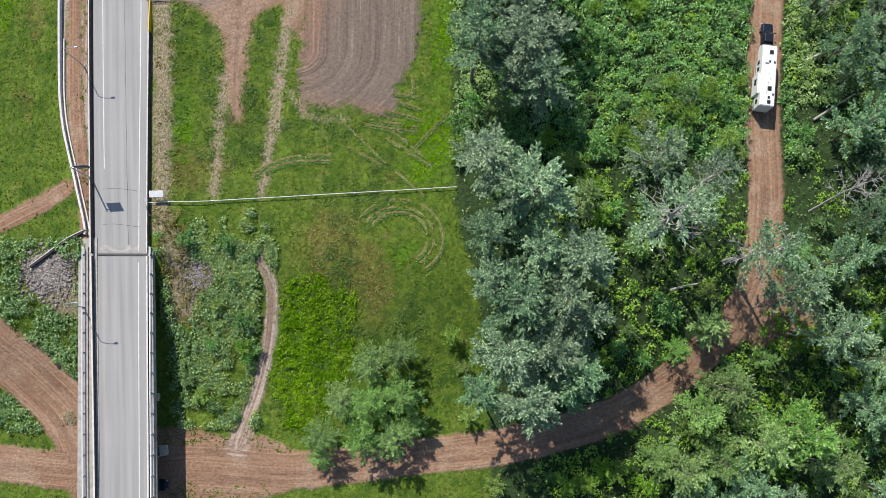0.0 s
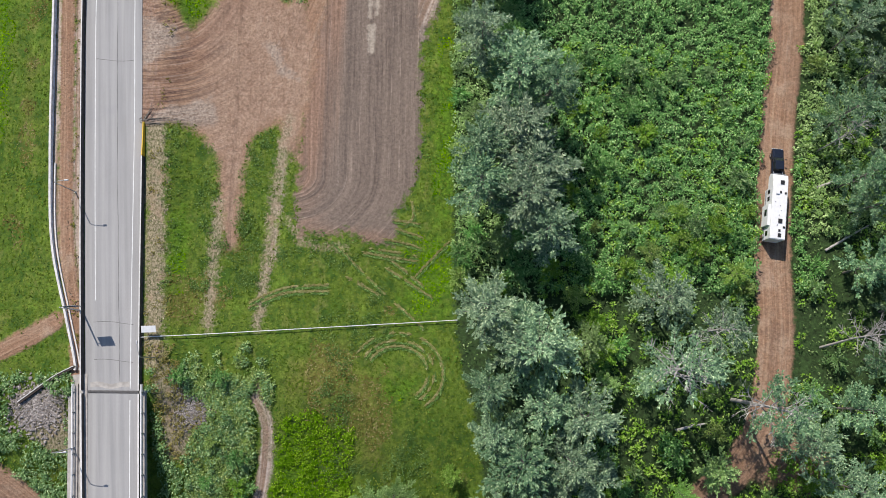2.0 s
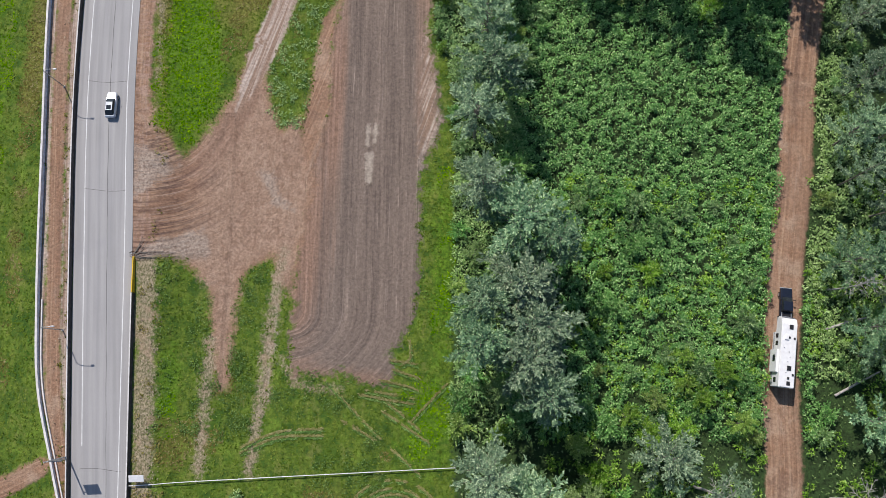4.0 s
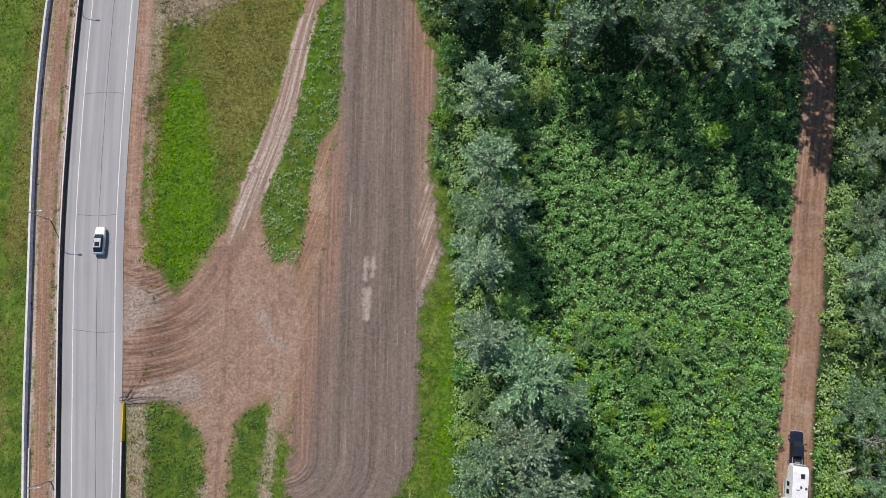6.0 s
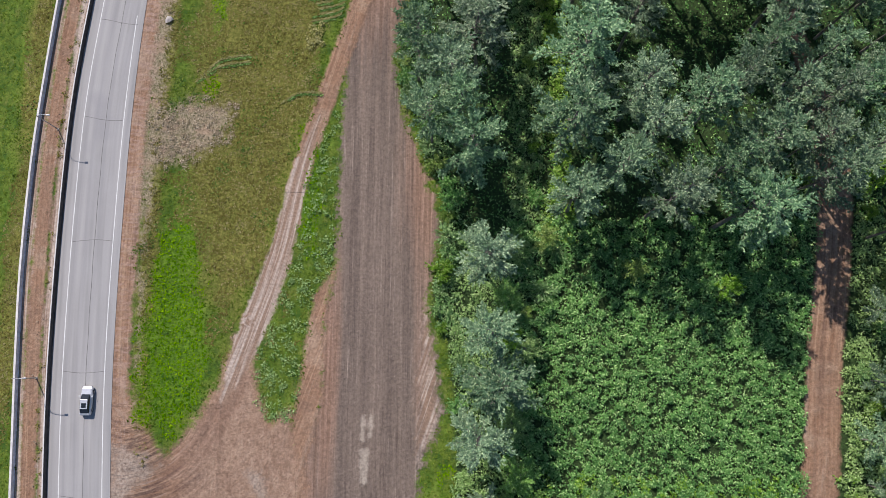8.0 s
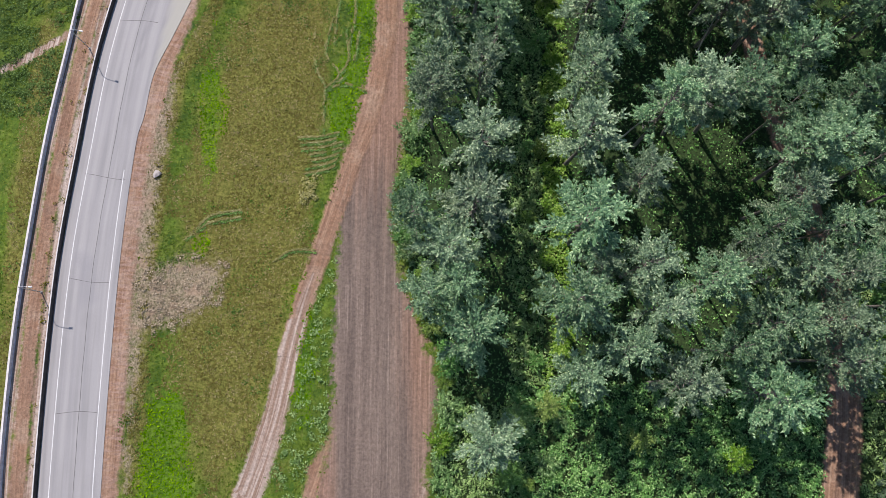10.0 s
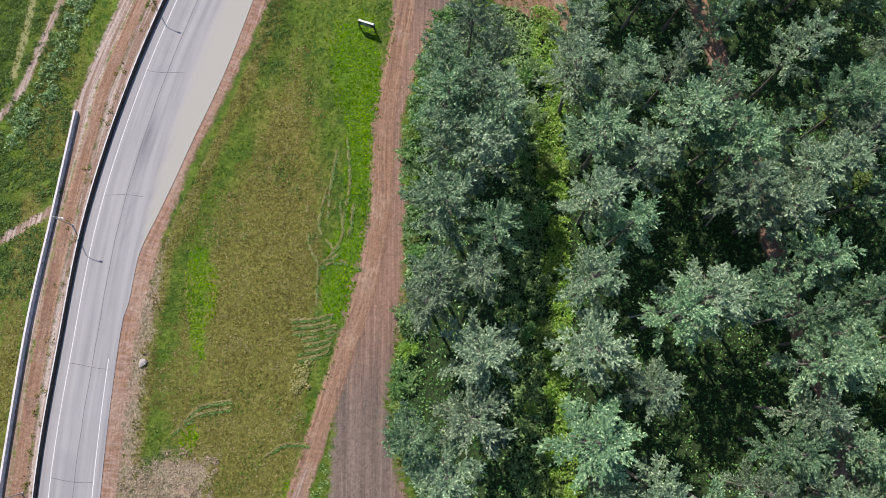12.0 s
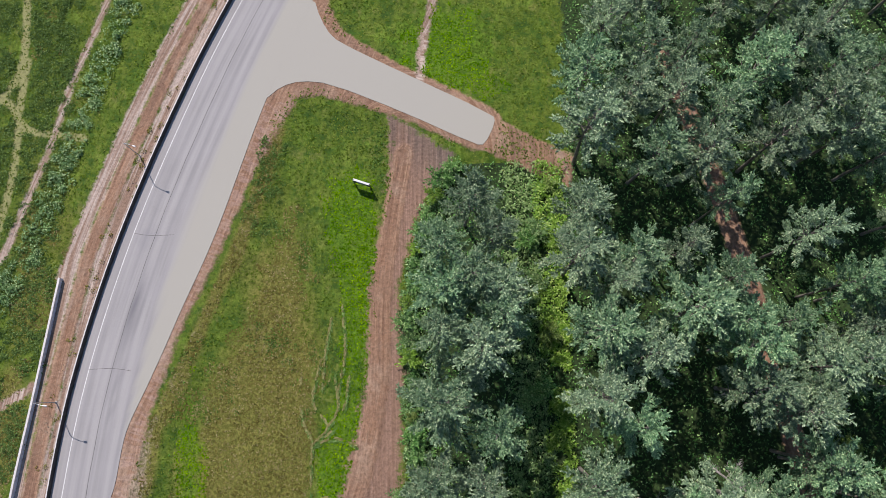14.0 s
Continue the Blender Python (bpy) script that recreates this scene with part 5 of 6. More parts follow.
def bare_earth(x, y):
    """Metres outside any bare earth or paving."""
    d = polygon_field(x, y, FIELD)
    d = np.minimum(d, np.minimum(polygon_field(x, y, APRON), polygon_field(x, y, WEDGE)))
    d = np.minimum(d, polygon_field(x, y, SIDE_ROAD) - 1.2)
    d = np.minimum(d, polyline_field(x, y, LANE[::4])[0] - np.interp(y, [66, 76, 84, 98, 114, 130, 160], [-1.5, 1.2, 2.4, 2.1, 1.7, 1.7, 1.7]))
    d = np.minimum(d, np.where(y > 3, np.maximum(wall_w(y) - 0.4 - x, x - road_e(y) - 3.0), 9))
    d = np.minimum(d, np.where(y <= 3, np.maximum(wall_w(y) - x, x - road_e(y)), 9))
    for ln, half in ((WEST_PATH[::3], 0.6), (WEST_CUT[::3], 0.8), (NORTH_PATH[::3], 0.8), (SIDE_PATH[::3], 1.5)):
        d = np.minimum(d, polyline_field(x, y, ln)[0] - half)
    return np.minimum(d, off_tracks(x, y))


def meadow(x, y):
    rag = 1.6 * (vnoise(x, y, 1.2, 11) - 0.5) + 1.2 * (vnoise(x, y, 4, 12) - 0.5)
    return (bare_earth(x, y) > rag) & (worn_ground(x, y) > 2.6 * (vnoise(x, y, 0.9, 49) - 0.55)) & (wood_floor(x, y) < 0.5) & (vnoise(x, y, 1.7, 13) > 0.12)


def zone(kind):
    def keep(x, y):
        n = 0.5 * (vnoise(x, y, 2.5, 30) - 0.5) + 0.7 * (vnoise(x, y, 9, 31) - 0.5)
        dry, lush = dryness(x, y) + n > 0.5, lushness(x, y) - n > 0.55
        return meadow(x, y) & {"dry": dry & ~lush, "lush": lush, "plain": ~dry & ~lush}[kind]
    return keep


def low_grass(x, y):
    return 0.03 + 0.07 * vnoise(x, y, 4, 14)


scatter("meadow_grass", 150000, (-92, 24, -46, 246), zone("plain"), low_grass, 0.40, GRASS, "rough green meadow grass", "grass", 0.16, 0.05)
scatter("lush_grass", 300000, (-92, 24, -46, 246), zone("lush"), low_grass, 0.40, LUSH, "fresh bright green grass patches in the meadow", "grass", 0.16, 0.05)
scatter("dry_grass", 300000, (-80, 12, -30, 246), zone("dry"), low_grass, 0.38, OLIVE, "drying olive and straw-coloured meadow grass", "grass", 0.16, 0.05)
scatter("meadow_weeds", 60000, (-92, 22, -30, 246), lambda x, y: meadow(x, y) & (vnoise(x, y, 3.5, 16) * vnoise(x, y, 17, 35) > 0.50), lambda x, y: 0.1 + 0.3 * vnoise(x, y, 2, 17), 0.34, HERB, "clumps of dark green broadleaf weeds in the grass", "weeds", 0.4, 0.3)


def verge_growth(x, y):
    foot = (x > road_w(y) - 3.0) & (x < road_w(y) - 0.6) & (y > 5)
    east = (x > road_e(y) + 0.9) & (x < road_e(y) + 5) & (y > 4) & (y < 46)
    return (foot | east) & (vnoise(x, y, 1.3, 18) > 0.62)


scatter("verge_weeds", 30000, (-72, -20, 4, 246), verge_growth, lambda x, y: 0.1 + 0.25 * vnoise(x, y, 2, 19), 0.28, STRAW, "sparse dry weeds along the road verge", "weeds")


def crop_strip(x, y):
    band = np.abs(polyline_field(x, y, WEST_PATH[::3])[0] - 4.2) - 2.2
    return (band < 1.2 * (vnoise(x, y, 2, 20) - 0.5)) & (x > np.interp(y, WEST_PATH[:, 1], WEST_PATH[:, 0])) & (x < wall_w(y) - 2) & (vnoise(x, y, 1.6, 21) > 0.25)


rosettes("tall_weeds", 3000, (-84, -50, 176, 246), crop_strip, lambda x, y: 0.4 + 1.0 * vnoise(x, y, 1.8, 22), 22, 0.6, 0.34, WEED, "tall pale green weeds beside a worn path", "weeds")
rosettes("island_herbs", 1500, (-46, -20, 172, 214), lambda x, y: meadow(x, y) & (((x + 33) / 7) ** 2 + ((y - 200) / 11) ** 2 < 0.3 + 1.1 * vnoise(x, y, 3, 84)) & (vnoise(x, y, 1.5, 85) > 0.35), lambda x, y: 0.15 + 0.3 * vnoise(x, y, 2, 65), 20, 0.6, 0.26, HERB, "dark blue-green herbs amid the grass island", "weeds")


def along_marks(lines, per_metre, jitter, leaf, mat, name, label):
    """Flattened stalks along wheel marks in the grass, as one object."""
    at, ways = [], []
    for ln in lines:
        seg = np.diff(ln[:, :2], axis=0)
        size = np.linalg.norm(seg, axis=1)
        n = np.maximum(1, (size * per_metre).astype(int))
        k = np.repeat(np.arange(len(seg)), n)
        k = k[vnoise(ln[k, 0], ln[k, 1], 1.1, 50) > 0.3]
        at.append(ln[k, :2] + seg[k] * rng.random((len(k), 1)) + rng.normal(0, jitter, (len(k), 2)))
        ways.append(unit(seg[k]) * rng.choice([-1, 1], (len(k), 1)))
    at, ways = np.concatenate(at), np.concatenate(ways)
    at = np.column_stack([at, height(at[:, 0], at[:, 1]) + rng.uniform(0.08, 0.16, len(at))])
    ways = np.column_stack([ways, np.zeros(len(ways))])
    return tagged(new(name, tri_mesh(name, leaves_at(rng, at, ways, leaf, leaf * 0.4, 0.25, 0.2), mat)), label, "grass", kind="stuff")


# dark strips away from the sun draw the shade beside each wheel mark
along_marks([c + (0.15, -0.42) for c in MARKS], 30, 0.12, 0.36, HERB, "rutted_grass", "dark grass strips drawn as the shade beside wheel marks")
along_marks(MARKS, 36, 0.10, 0.40, PALE, "pressed_grass", "pale pressed grass along wheel marks")
along_marks(COMB, 34, 0.10, 0.40, PALE, "ploughed_ridges", "pale grass ridges where the harrow turned")
# the ridges' shade side, laid as dark leaves next to the pale lines
along_marks([c + (0.18, -0.5) for c in COMB], 30, 0.09, 0.34, HERB, "turned_grass", "dark grass laid as the shade side of the pale ridges")
rosettes("lush_weeds", 1100, (-31, -15, -32, 4), lambda x, y: (off_tracks(x, y) > 0.3) & (((x + 23) / 8) ** 2 + ((y + 14) / 17) ** 2 < 0.25 + 1.1 * vnoise(x, y, 4, 40)), lambda x, y: 0.25 + 0.5 * vnoise(x, y, 2, 41), 18, 0.6, 0.34, LUSH, "tall fresh green weeds beside the trail", "weeds")
rosettes("strip_weeds", 700, (-32, -18, 70, 138), lambda x, y: (polyline_field(x, y, LANE[::4])[0] > 2.4) & (polygon_field(x, y, FIELD) > 0.4) & (polygon_field(x, y, WEDGE) > 0.3) & (x > np.interp(y, LANE[:, 1], LANE[:, 0])), lambda x, y: 0.2 + 0.35 * vnoise(x, y, 2, 41), 16, 0.5, 0.32, GREEN, "weeds on the strip between lane and field", "weeds")
rosettes("dry_bush", 16, (-25.6, -23, 134.6, 139.4), lambda x, y: x < 0, lambda x, y: 0.5 + 0 * x, 30, 0.7, 0.36, PALE, "dry straw-coloured bush beside the lane", "bush")
rosettes("verge_tufts", 900, (-66, -46, 4, 205), lambda x, y: (x > road_e(y) + np.where(y > 46, 3.0, 0.9)) & (x < road_e(y) + 5.4) & (vnoise(x, y, 1.4, 82) > 0.4), lambda x, y: 0.15 + 0.25 * vnoise(x, y, 2, 42), 14, 0.5, 0.3, OLIVE, "olive tufts between shoulder and meadow", "weeds")
rosettes("footway_weeds", 2600, (-75, -35, 5, 240), lambda x, y: (x > road_w(y) - np.interp(y, [100, 190], [2.1, 3.6])) & (x < road_w(y) - 0.75) & (vnoise(x, y, 1.2, 43) > 0.3), lambda x, y: 0.15 + 0.3 * vnoise(x, y, 2, 42), 12, 0.32, 0.26, OLIVE, "dull weeds between footway and barrier", "weeds")


def herb_zone(x, y):
    strip = np.abs(np.abs(x + 44) - 3.2) < 1.6 + 1.5 * (vnoise(x, y, 3, 61) - 0.5)
    finger = np.abs(x + 34.6) < 3.6 * vnoise(x, y, 2.5, 62) + 1.0
    south = (x > -30) & (x < -3) & (vnoise(x, y, 6, 63) > 0.55)
    return meadow(x, y) & np.where(y > 17, strip | finger | (south & (y < 30)), south) & (vnoise(x, y, 1.4, 64) > 0.35)


rosettes("meadow_herbs", 3000, (-50, -3, -20, 47), herb_zone, lambda x, y: 0.15 + 0.3 * vnoise(x, y, 2, 65), 22, 0.95, 0.27, HERB, "dark blue-green herbs in clumps through the meadow", "weeds")
rosettes("meadow_herbs", 3200, (-56, -10, 60, 210), lambda x, y: meadow(x, y) & (vnoise(x, y, 4, 66) * vnoise(x, y, 14, 67) > 0.38), lambda x, y: 0.1 + 0.2 * vnoise(x, y, 2, 65), 18, 0.85, 0.26, HERB, "dark green herbs in clumps beside the lane", "weeds")
rosettes("straw_heap", 14, (-64.5, -62.3, -26.4, -24.8), lambda x, y: x < 0, lambda x, y: 0.4 + 0 * x, 26, 0.6, 0.3, STRAW, "heap of pale straw beside the dirt road", "straw")
rosettes("dry_weeds", 420, (-53, -37, 111, 127), lambda x, y: polygon_field(x, y, STRAWS) < 2.5 * (vnoise(x, y, 1.6, 81) - 0.45), lambda x, y: 0.1 + 0.3 * vnoise(x, y, 2, 65), 14, 0.42, 0.26, STRAW, "dry straw-coloured weeds on a bare patch", "weeds")
rosettes("withered_weeds", 420, (-50, -38, -12, 9), lambda x, y: (x > road_e(y) + 1.0) & (worn_ground(x, y) < 1.5) & (vnoise(x, y, 2, 68) > 0.4), lambda x, y: 0.2 + 0.5 * vnoise(x, y, 2, 69), 14, 0.45, 0.3, OLIVE, "olive and brown weeds on the bare bank", "weeds")
rosettes("rank_grass", 6000, (-92, -67, 150, 246), lambda x, y: meadow(x, y) & (polyline_field(x, y, MOWN[0])[0] > 0.8) & (polyline_field(x, y, MOWN[1])[0] > 0.8) & (polyline_field(x, y, MOWN[2])[0] > 0.8) & (vnoise(x, y, 4, 71) > 0.3), lambda x, y: 0.15 + 0.4 * vnoise(x, y, 2, 65), 12, 0.6, 0.32, HERB, "dark rank grass between pale mown tracks", "grass")


# ---- street lamps, signs, fence and stones ----
def street_lamp(x, y, z, turn):
    """A steel mast with a curved arm along its own x axis."""
    lamp = thing("street_lamp", x, y, z, turn, "grey steel street lamp with curved arm", "street lamp", "street lamps along the road")
    part("mast", rod(bmesh.new(), (0, 0, 0), (0, 0, 6.4), 0.10, 0.06, 12), STEEL, lamp)
    bm = bmesh.new()
    pts = [Vector((2.0 * (1 - math.cos(a)), 0, 6.4 + 0.75 * math.sin(a))) for a in np.linspace(0, math.pi / 2, 7)]
    for a, b in zip(pts[:-1], pts[1:]):
        rod(bm, a, b, 0.05, 0.045, 8)
    part("arm", bm, STEEL, lamp)
    head = part("lamp_head", box(bmesh.new(), 2.25, 0, 7.08, 0.62, 0.24, 0.14, 0.05), STEEL, lamp, "pale lamp head")
    part("lens", box(bmesh.new(), 2.3, 0, 7.04, 0.5, 0.24, 0.05, 0.01), LAMPGLASS, head)
    part("base_plate", box(bmesh.new(), 0, 0, -0.05, 0.4, 0.4, 0.12, 0.02), CONCRETE, lamp)
    return lamp


first = street_lamp(-63.0, 34.3, 1.3, 5)
for x, y, z, turn in ((-67.2, 76.4, 1.2, 2), (-68.1, 118.6, 0.95, -2), (-64.4, 162.4, 0.65, -12), (-54.0, 204.8, 0.4, -20), (-38.5, 243, 0.4, -24), (-59.25, -7.5, 1.4, 5)):
    copy_thing(first, pose(x, y, z, 0, 0, turn))
copy_thing(first, pose(-47.3, 6.8, 0.9, 0, 0, 100))

gantry = thing("overhead_sign", -60.0, 14.3, 1.3, 4, "overhead road sign board on a steel cantilever mast", "road sign")
part("mast", rod(bmesh.new(), (0, 0, 0), (0, 0, 6.9), 0.13, 0.10, 12), STEEL, gantry)
part("arm", rod(bmesh.new(), (0, 0, 6.5), (2.6, 0, 6.5), 0.07, 0.06, 10), STEEL, gantry)
part("sign_board", box(bmesh.new(), 1.55, 0.12, 5.4, 2.3, 0.07, 1.75, 0.02), GREEN_SIGN, gantry, "dark board seen from its edge")
part("base_plate", box(bmesh.new(), 0, 0, -0.1, 0.5, 0.5, 0.2, 0.02), CONCRETE, gantry)

board = thing("notice_board", -48.3, 11.2, float(height(-48.3, 11.2)), 2, "white notice board on two posts beside the road", "sign")
bm = bmesh.new()
bmesh.ops.create_cube(bm, size=1, matrix=pose(0, 0.1, 1.45, -74, 0, 0) @ Matrix.Diagonal((2.35, 0.06, 1.1, 1)))
bmesh.ops.bevel(bm, geom=list(bm.edges), offset=0.015, segments=1, affect='EDGES')
part("panel", bm, WHITE, board)
for off in (-0.75, 0.75):
    part("post", box(bmesh.new(), off, -0.25, -0.2, 0.1, 0.1, 1.45, 0.01), STEEL, board)

sign = thing("park_sign", -14.6, 199.0, float(height(-14.6, 199)), -19, "dark two-post sign with pale cap on grass", "sign")
part("sign_board", box(bmesh.new(), 0, 0, 1.15, 2.9, 0.14, 1.25, 0.02), DARKSIGN, sign)
part("cap", box(bmesh.new(), 0, 0.02, 2.42, 3.1, 0.36, 0.10, 0.02), WHITE, sign, "pale weathered cap board")
for off in (-1.5, 1.5):
    part("post", box(bmesh.new(), off, 0, -0.2, 0.18, 0.18, 2.75, 0.02), DARKSIGN, sign)
for k in range(3):
    part("lettering", box(bmesh.new(), -0.2 * k, -0.085, 1.4 + 0.3 * k, 1.7 - 0.3 * k, 0.012, 0.12), WHITE, sign, "pale bars of unreadable writing")

A, B = Vector((-50.1, 10.0, 0)), Vector((1.6, 13.3, 0))
fence = thing("pipe_fence", -50.1, 10.0, float(height(-50.1, 10.0)), 0, "long white pipe carried on low steel stands", "pipe")
steps = 15
bm = bmesh.new()
spots = []
for k in range(steps + 1):
    p = A.lerp(B, k / steps)
    spots.append(Vector((p.x, p.y, float(height(p.x, p.y)) + 0.55)))
for a, b in zip(spots[:-1], spots[1:]):
    rod(bm, a, b, 0.06, 0.06, 8)
under(part("pipe", bm, WHITE), fence)
for p in spots:
    bm = box(bmesh.new(), p.x, p.y, p.z - 0.75, 0.10, 0.10, 0.65)
    box(bm, p.x, p.y, p.z - 0.14, 0.14, 0.3, 0.08)
    under(part("stand", bm, STEEL), fence)


def stone_mesh(seed):
    r = random.Random(seed)
    bm = bmesh.new()
    bmesh.ops.create_icosphere(bm, subdivisions=1, radius=1)
    for v in bm.verts:
        v.co *= r.uniform(0.75, 1.2)
        v.co.z *= 0.65
    me = bpy.data.meshes.new("stone")
    bm.to_mesh(me)
    bm.free()
    return me


def riprap(name, n, centre, spread, seed):
    """Loose dumped stones on the bank, as one object."""
    r = np.random.default_rng(seed)
    source = [stone_mesh(seed * 10 + k) for k in range(6)]
    shapes = [np.array([v.co[:] for v in me.vertices]) for me in source]
    tris = [np.array([p.vertices[:] for p in me.polygons]) for me in source]
    out = []
    for _ in range(n):
        k = r.integers(6)
        x, y = r.normal(centre[0], spread[0]), r.normal(centre[1], spread[1])
        size, a = 0.07 + 0.24 * r.random() ** 2.0, r.uniform(0, 6.28)
        v = shapes[k] * size * (r.uniform(0.7, 1.5), r.uniform(0.6, 1.1), 1)
        v = np.stack([v[:, 0] * math.cos(a) - v[:, 1] * math.sin(a) + x, v[:, 0] * math.sin(a) + v[:, 1] * math.cos(a) + y, v[:, 2] + float(height(x, y)) + 0.1], 1)
        out.append(v[tris[k]])
    for me in source:
        bpy.data.meshes.remove(me)
    return tagged(new(name, tri_mesh(name, np.concatenate(out), STONE)), "grey dumped stones on the bank by the bridge", "stones", kind="stuff")


riprap("riprap", 1700, (-66.8, -1.6), (2.4, 2.0), 3)
riprap("riprap", 1100, (-41.4, -2.0), (1.5, 1.7), 4)
for x, y, size, name in ((-50.6, 139.1, 0.85, "boulder"), (-34.8, -14.5, 0.7, "boulder"), (0.4, 84.5, 0.5, "boulder")):
    me = stone_mesh(int(x * 3) + 400)
    me.materials.append(STONE)
    rock = new(name, me)
    rock.matrix_world = pose(x, y, float(height(x, y)) + size * 0.2, 0, 0, 40) @ Matrix.Diagonal((size, size * 0.8, size * 0.6, 1))
    tagged(rock, "pale grey boulder lying in the grass", "boulder", "loose boulders")


# ---- vehicles ----
def shell(bm, half, stations):
    """A car body lofted from cross sections: rows of (y, half width, low z, shoulder z, top z, top half width)."""
    rings = []
    for y, w, z0, z1, z2, tw in stations:
        rings.append([bm.verts.new(p) for p in ((-w * 0.92, y, z0), (-w, y, (z0 + z1) / 2), (-w * 0.97, y, z1), (-tw, y, z2), (tw, y, z2), (w * 0.97, y, z1), (w, y, (z0 + z1) / 2), (w * 0.92, y, z0))])
    for a, b in zip(rings[:-1], rings[1:]):
        for k in range(8):
            bm.faces.new((a[k], a[(k + 1) % 8], b[(k + 1) % 8], b[k]))
    bm.faces.new(rings[0][::-1])
    bm.faces.new(rings[-1])
    bmesh.ops.recalc_face_normals(bm, faces=bm.faces)
    bmesh.ops.bevel(bm, geom=[e for e in bm.edges if e.calc_face_angle(0) > 0.5], offset=0.04, segments=2, affect='EDGES')
    return bm


def wheel(parent, x, y, r=0.36, w=0.25):
    tyre = part("wheel", bmesh.new(), RUBBER, parent)
    bm = rod(bmesh.new(), (x - w / 2, y, r), (x + w / 2, y, r), r, r, 20)
    bmesh.ops.bevel(bm, geom=[e for e in bm.edges if e.calc_face_angle(0) > 1], offset=0.04, segments=2, affect='EDGES')
    bm.to_mesh(tyre.data)
    bm.free()
    part("rim", rod(bmesh.new(), (x - w / 2 - 0.01, y, r), (x + w / 2 + 0.01, y, r), r * 0.6, r * 0.6, 14), STEEL, tyre)


def car(name, x, y, z, turn, paint, label):
    c = thing(name, x, y, z, turn, label, "car")
    part("body", shell(bmesh.new(), 0.9, [(-2.3, 0.78, 0.35, 0.72, 0.80, 0.6), (-2.1, 0.88, 0.25, 0.85, 0.98, 0.72), (-1.0, 0.92, 0.22, 0.88, 1.0, 0.76), (0.8, 0.92, 0.22, 0.86, 0.98, 0.76), (1.9, 0.88, 0.25, 0.74, 0.85, 0.70), (2.3, 0.72, 0.32, 0.62, 0.70, 0.52)]), paint, c)
    cabin = part("cabin", shell(bmesh.new(), 0.8, [(-2.0, 0.74, 0.9, 0.95, 0.99, 0.66), (-1.25, 0.76, 0.9, 1.2, 1.42, 0.60), (-0.1, 0.77, 0.9, 1.2, 1.48, 0.62), (0.25, 0.77, 0.9, 1.2, 1.44, 0.60), (1.05, 0.74, 0.9, 0.94, 0.98, 0.66)]), GLASS, c, "dark glazed cabin")
    part("roof", box(bmesh.new(), 0, -0.5, 1.42, 1.16, 1.5, 0.07, 0.03), paint, c)
    part("sunroof", box(bmesh.new(), 0, -0.72, 1.478, 0.8, 0.75, 0.02, 0.005), GLASS, c, "dark glass sunroof")
    for sx in (-1, 1):
        part("mirror", box(bmesh.new(), sx * 1.0, 0.72, 0.9, 0.2, 0.12, 0.14, 0.03), paint, c)
        part("headlight", box(bmesh.new(), sx * 0.55, 2.2, 0.58, 0.36, 0.14, 0.12, 0.02), LAMPGLASS, c)
        for wy in (-1.4, 1.4):
            wheel(c, sx * 0.82, wy, 0.33, 0.22)
    return c


def pickup(x, y, z, turn):
    p = thing("pickup_truck", x, y, z, turn, "dark blue crew-cab pickup towing a white camper trailer", "pickup truck")
    part("body", shell(bmesh.new(), 1.0, [(-3.1, 0.95, 0.5, 1.0, 1.08, 0.92), (-2.9, 1.0, 0.45, 1.05, 1.12, 0.95), (-0.9, 1.0, 0.4, 1.08, 1.15, 0.95), (1.2, 1.0, 0.4, 1.1, 1.2, 0.92), (2.7, 0.98, 0.45, 1.05, 1.15, 0.86), (3.05, 0.90, 0.5, 0.95, 1.02, 0.78)]), DARKPAINT, p)
    part("cabin", shell(bmesh.new(), 0.9, [(-1.05, 0.88, 1.05, 1.15, 1.2, 0.82), (-0.75, 0.88, 1.05, 1.5, 1.82, 0.74), (0.7, 0.88, 1.05, 1.5, 1.86, 0.74), (1.55, 0.86, 1.05, 1.12, 1.18, 0.80)]), GLASS, p, "dark glazed cab")
    part("roof", box(bmesh.new(), 0, 0.0, 1.81, 1.46, 1.5, 0.08, 0.03), DARKPAINT, p)
    for sx in (-0.78, 0.78):
        part("bed_rail", box(bmesh.new(), sx, -2.0, 1.14, 0.12, 1.9, 0.1, 0.02), STEEL, p, "pale metal bed rail")
    part("tailgate", box(bmesh.new(), 0, -3.02, 0.75, 1.7, 0.1, 0.5, 0.02), DARKPAINT, p)
    part("hood", box(bmesh.new(), 0, 2.2, 1.12, 1.5, 1.3, 0.09, 0.04), DARKPAINT, p)
    part("bed_floor", box(bmesh.new(), 0, -2.05, 1.10, 1.55, 1.9, 0.06), TRIM, p)
    part("hitch", box(bmesh.new(), 0, -1.95, 1.14, 0.8, 0.5, 0.25, 0.03), STEEL, p)
    part("bumper", box(bmesh.new(), 0, 3.1, 0.5, 1.9, 0.18, 0.3, 0.04), STEEL, p)
    for sx in (-1, 1):
        part("mirror", box(bmesh.new(), sx * 1.18, 1.15, 1.2, 0.34, 0.14, 0.26, 0.04), TRIM, p)
        part("headlight", box(bmesh.new(), sx * 0.68, 2.98, 0.8, 0.4, 0.14, 0.2, 0.03), LAMPGLASS, p)
        for wy in (-2.0, 1.95):
            wheel(p, sx * 0.88, wy, 0.42, 0.28)
    return p


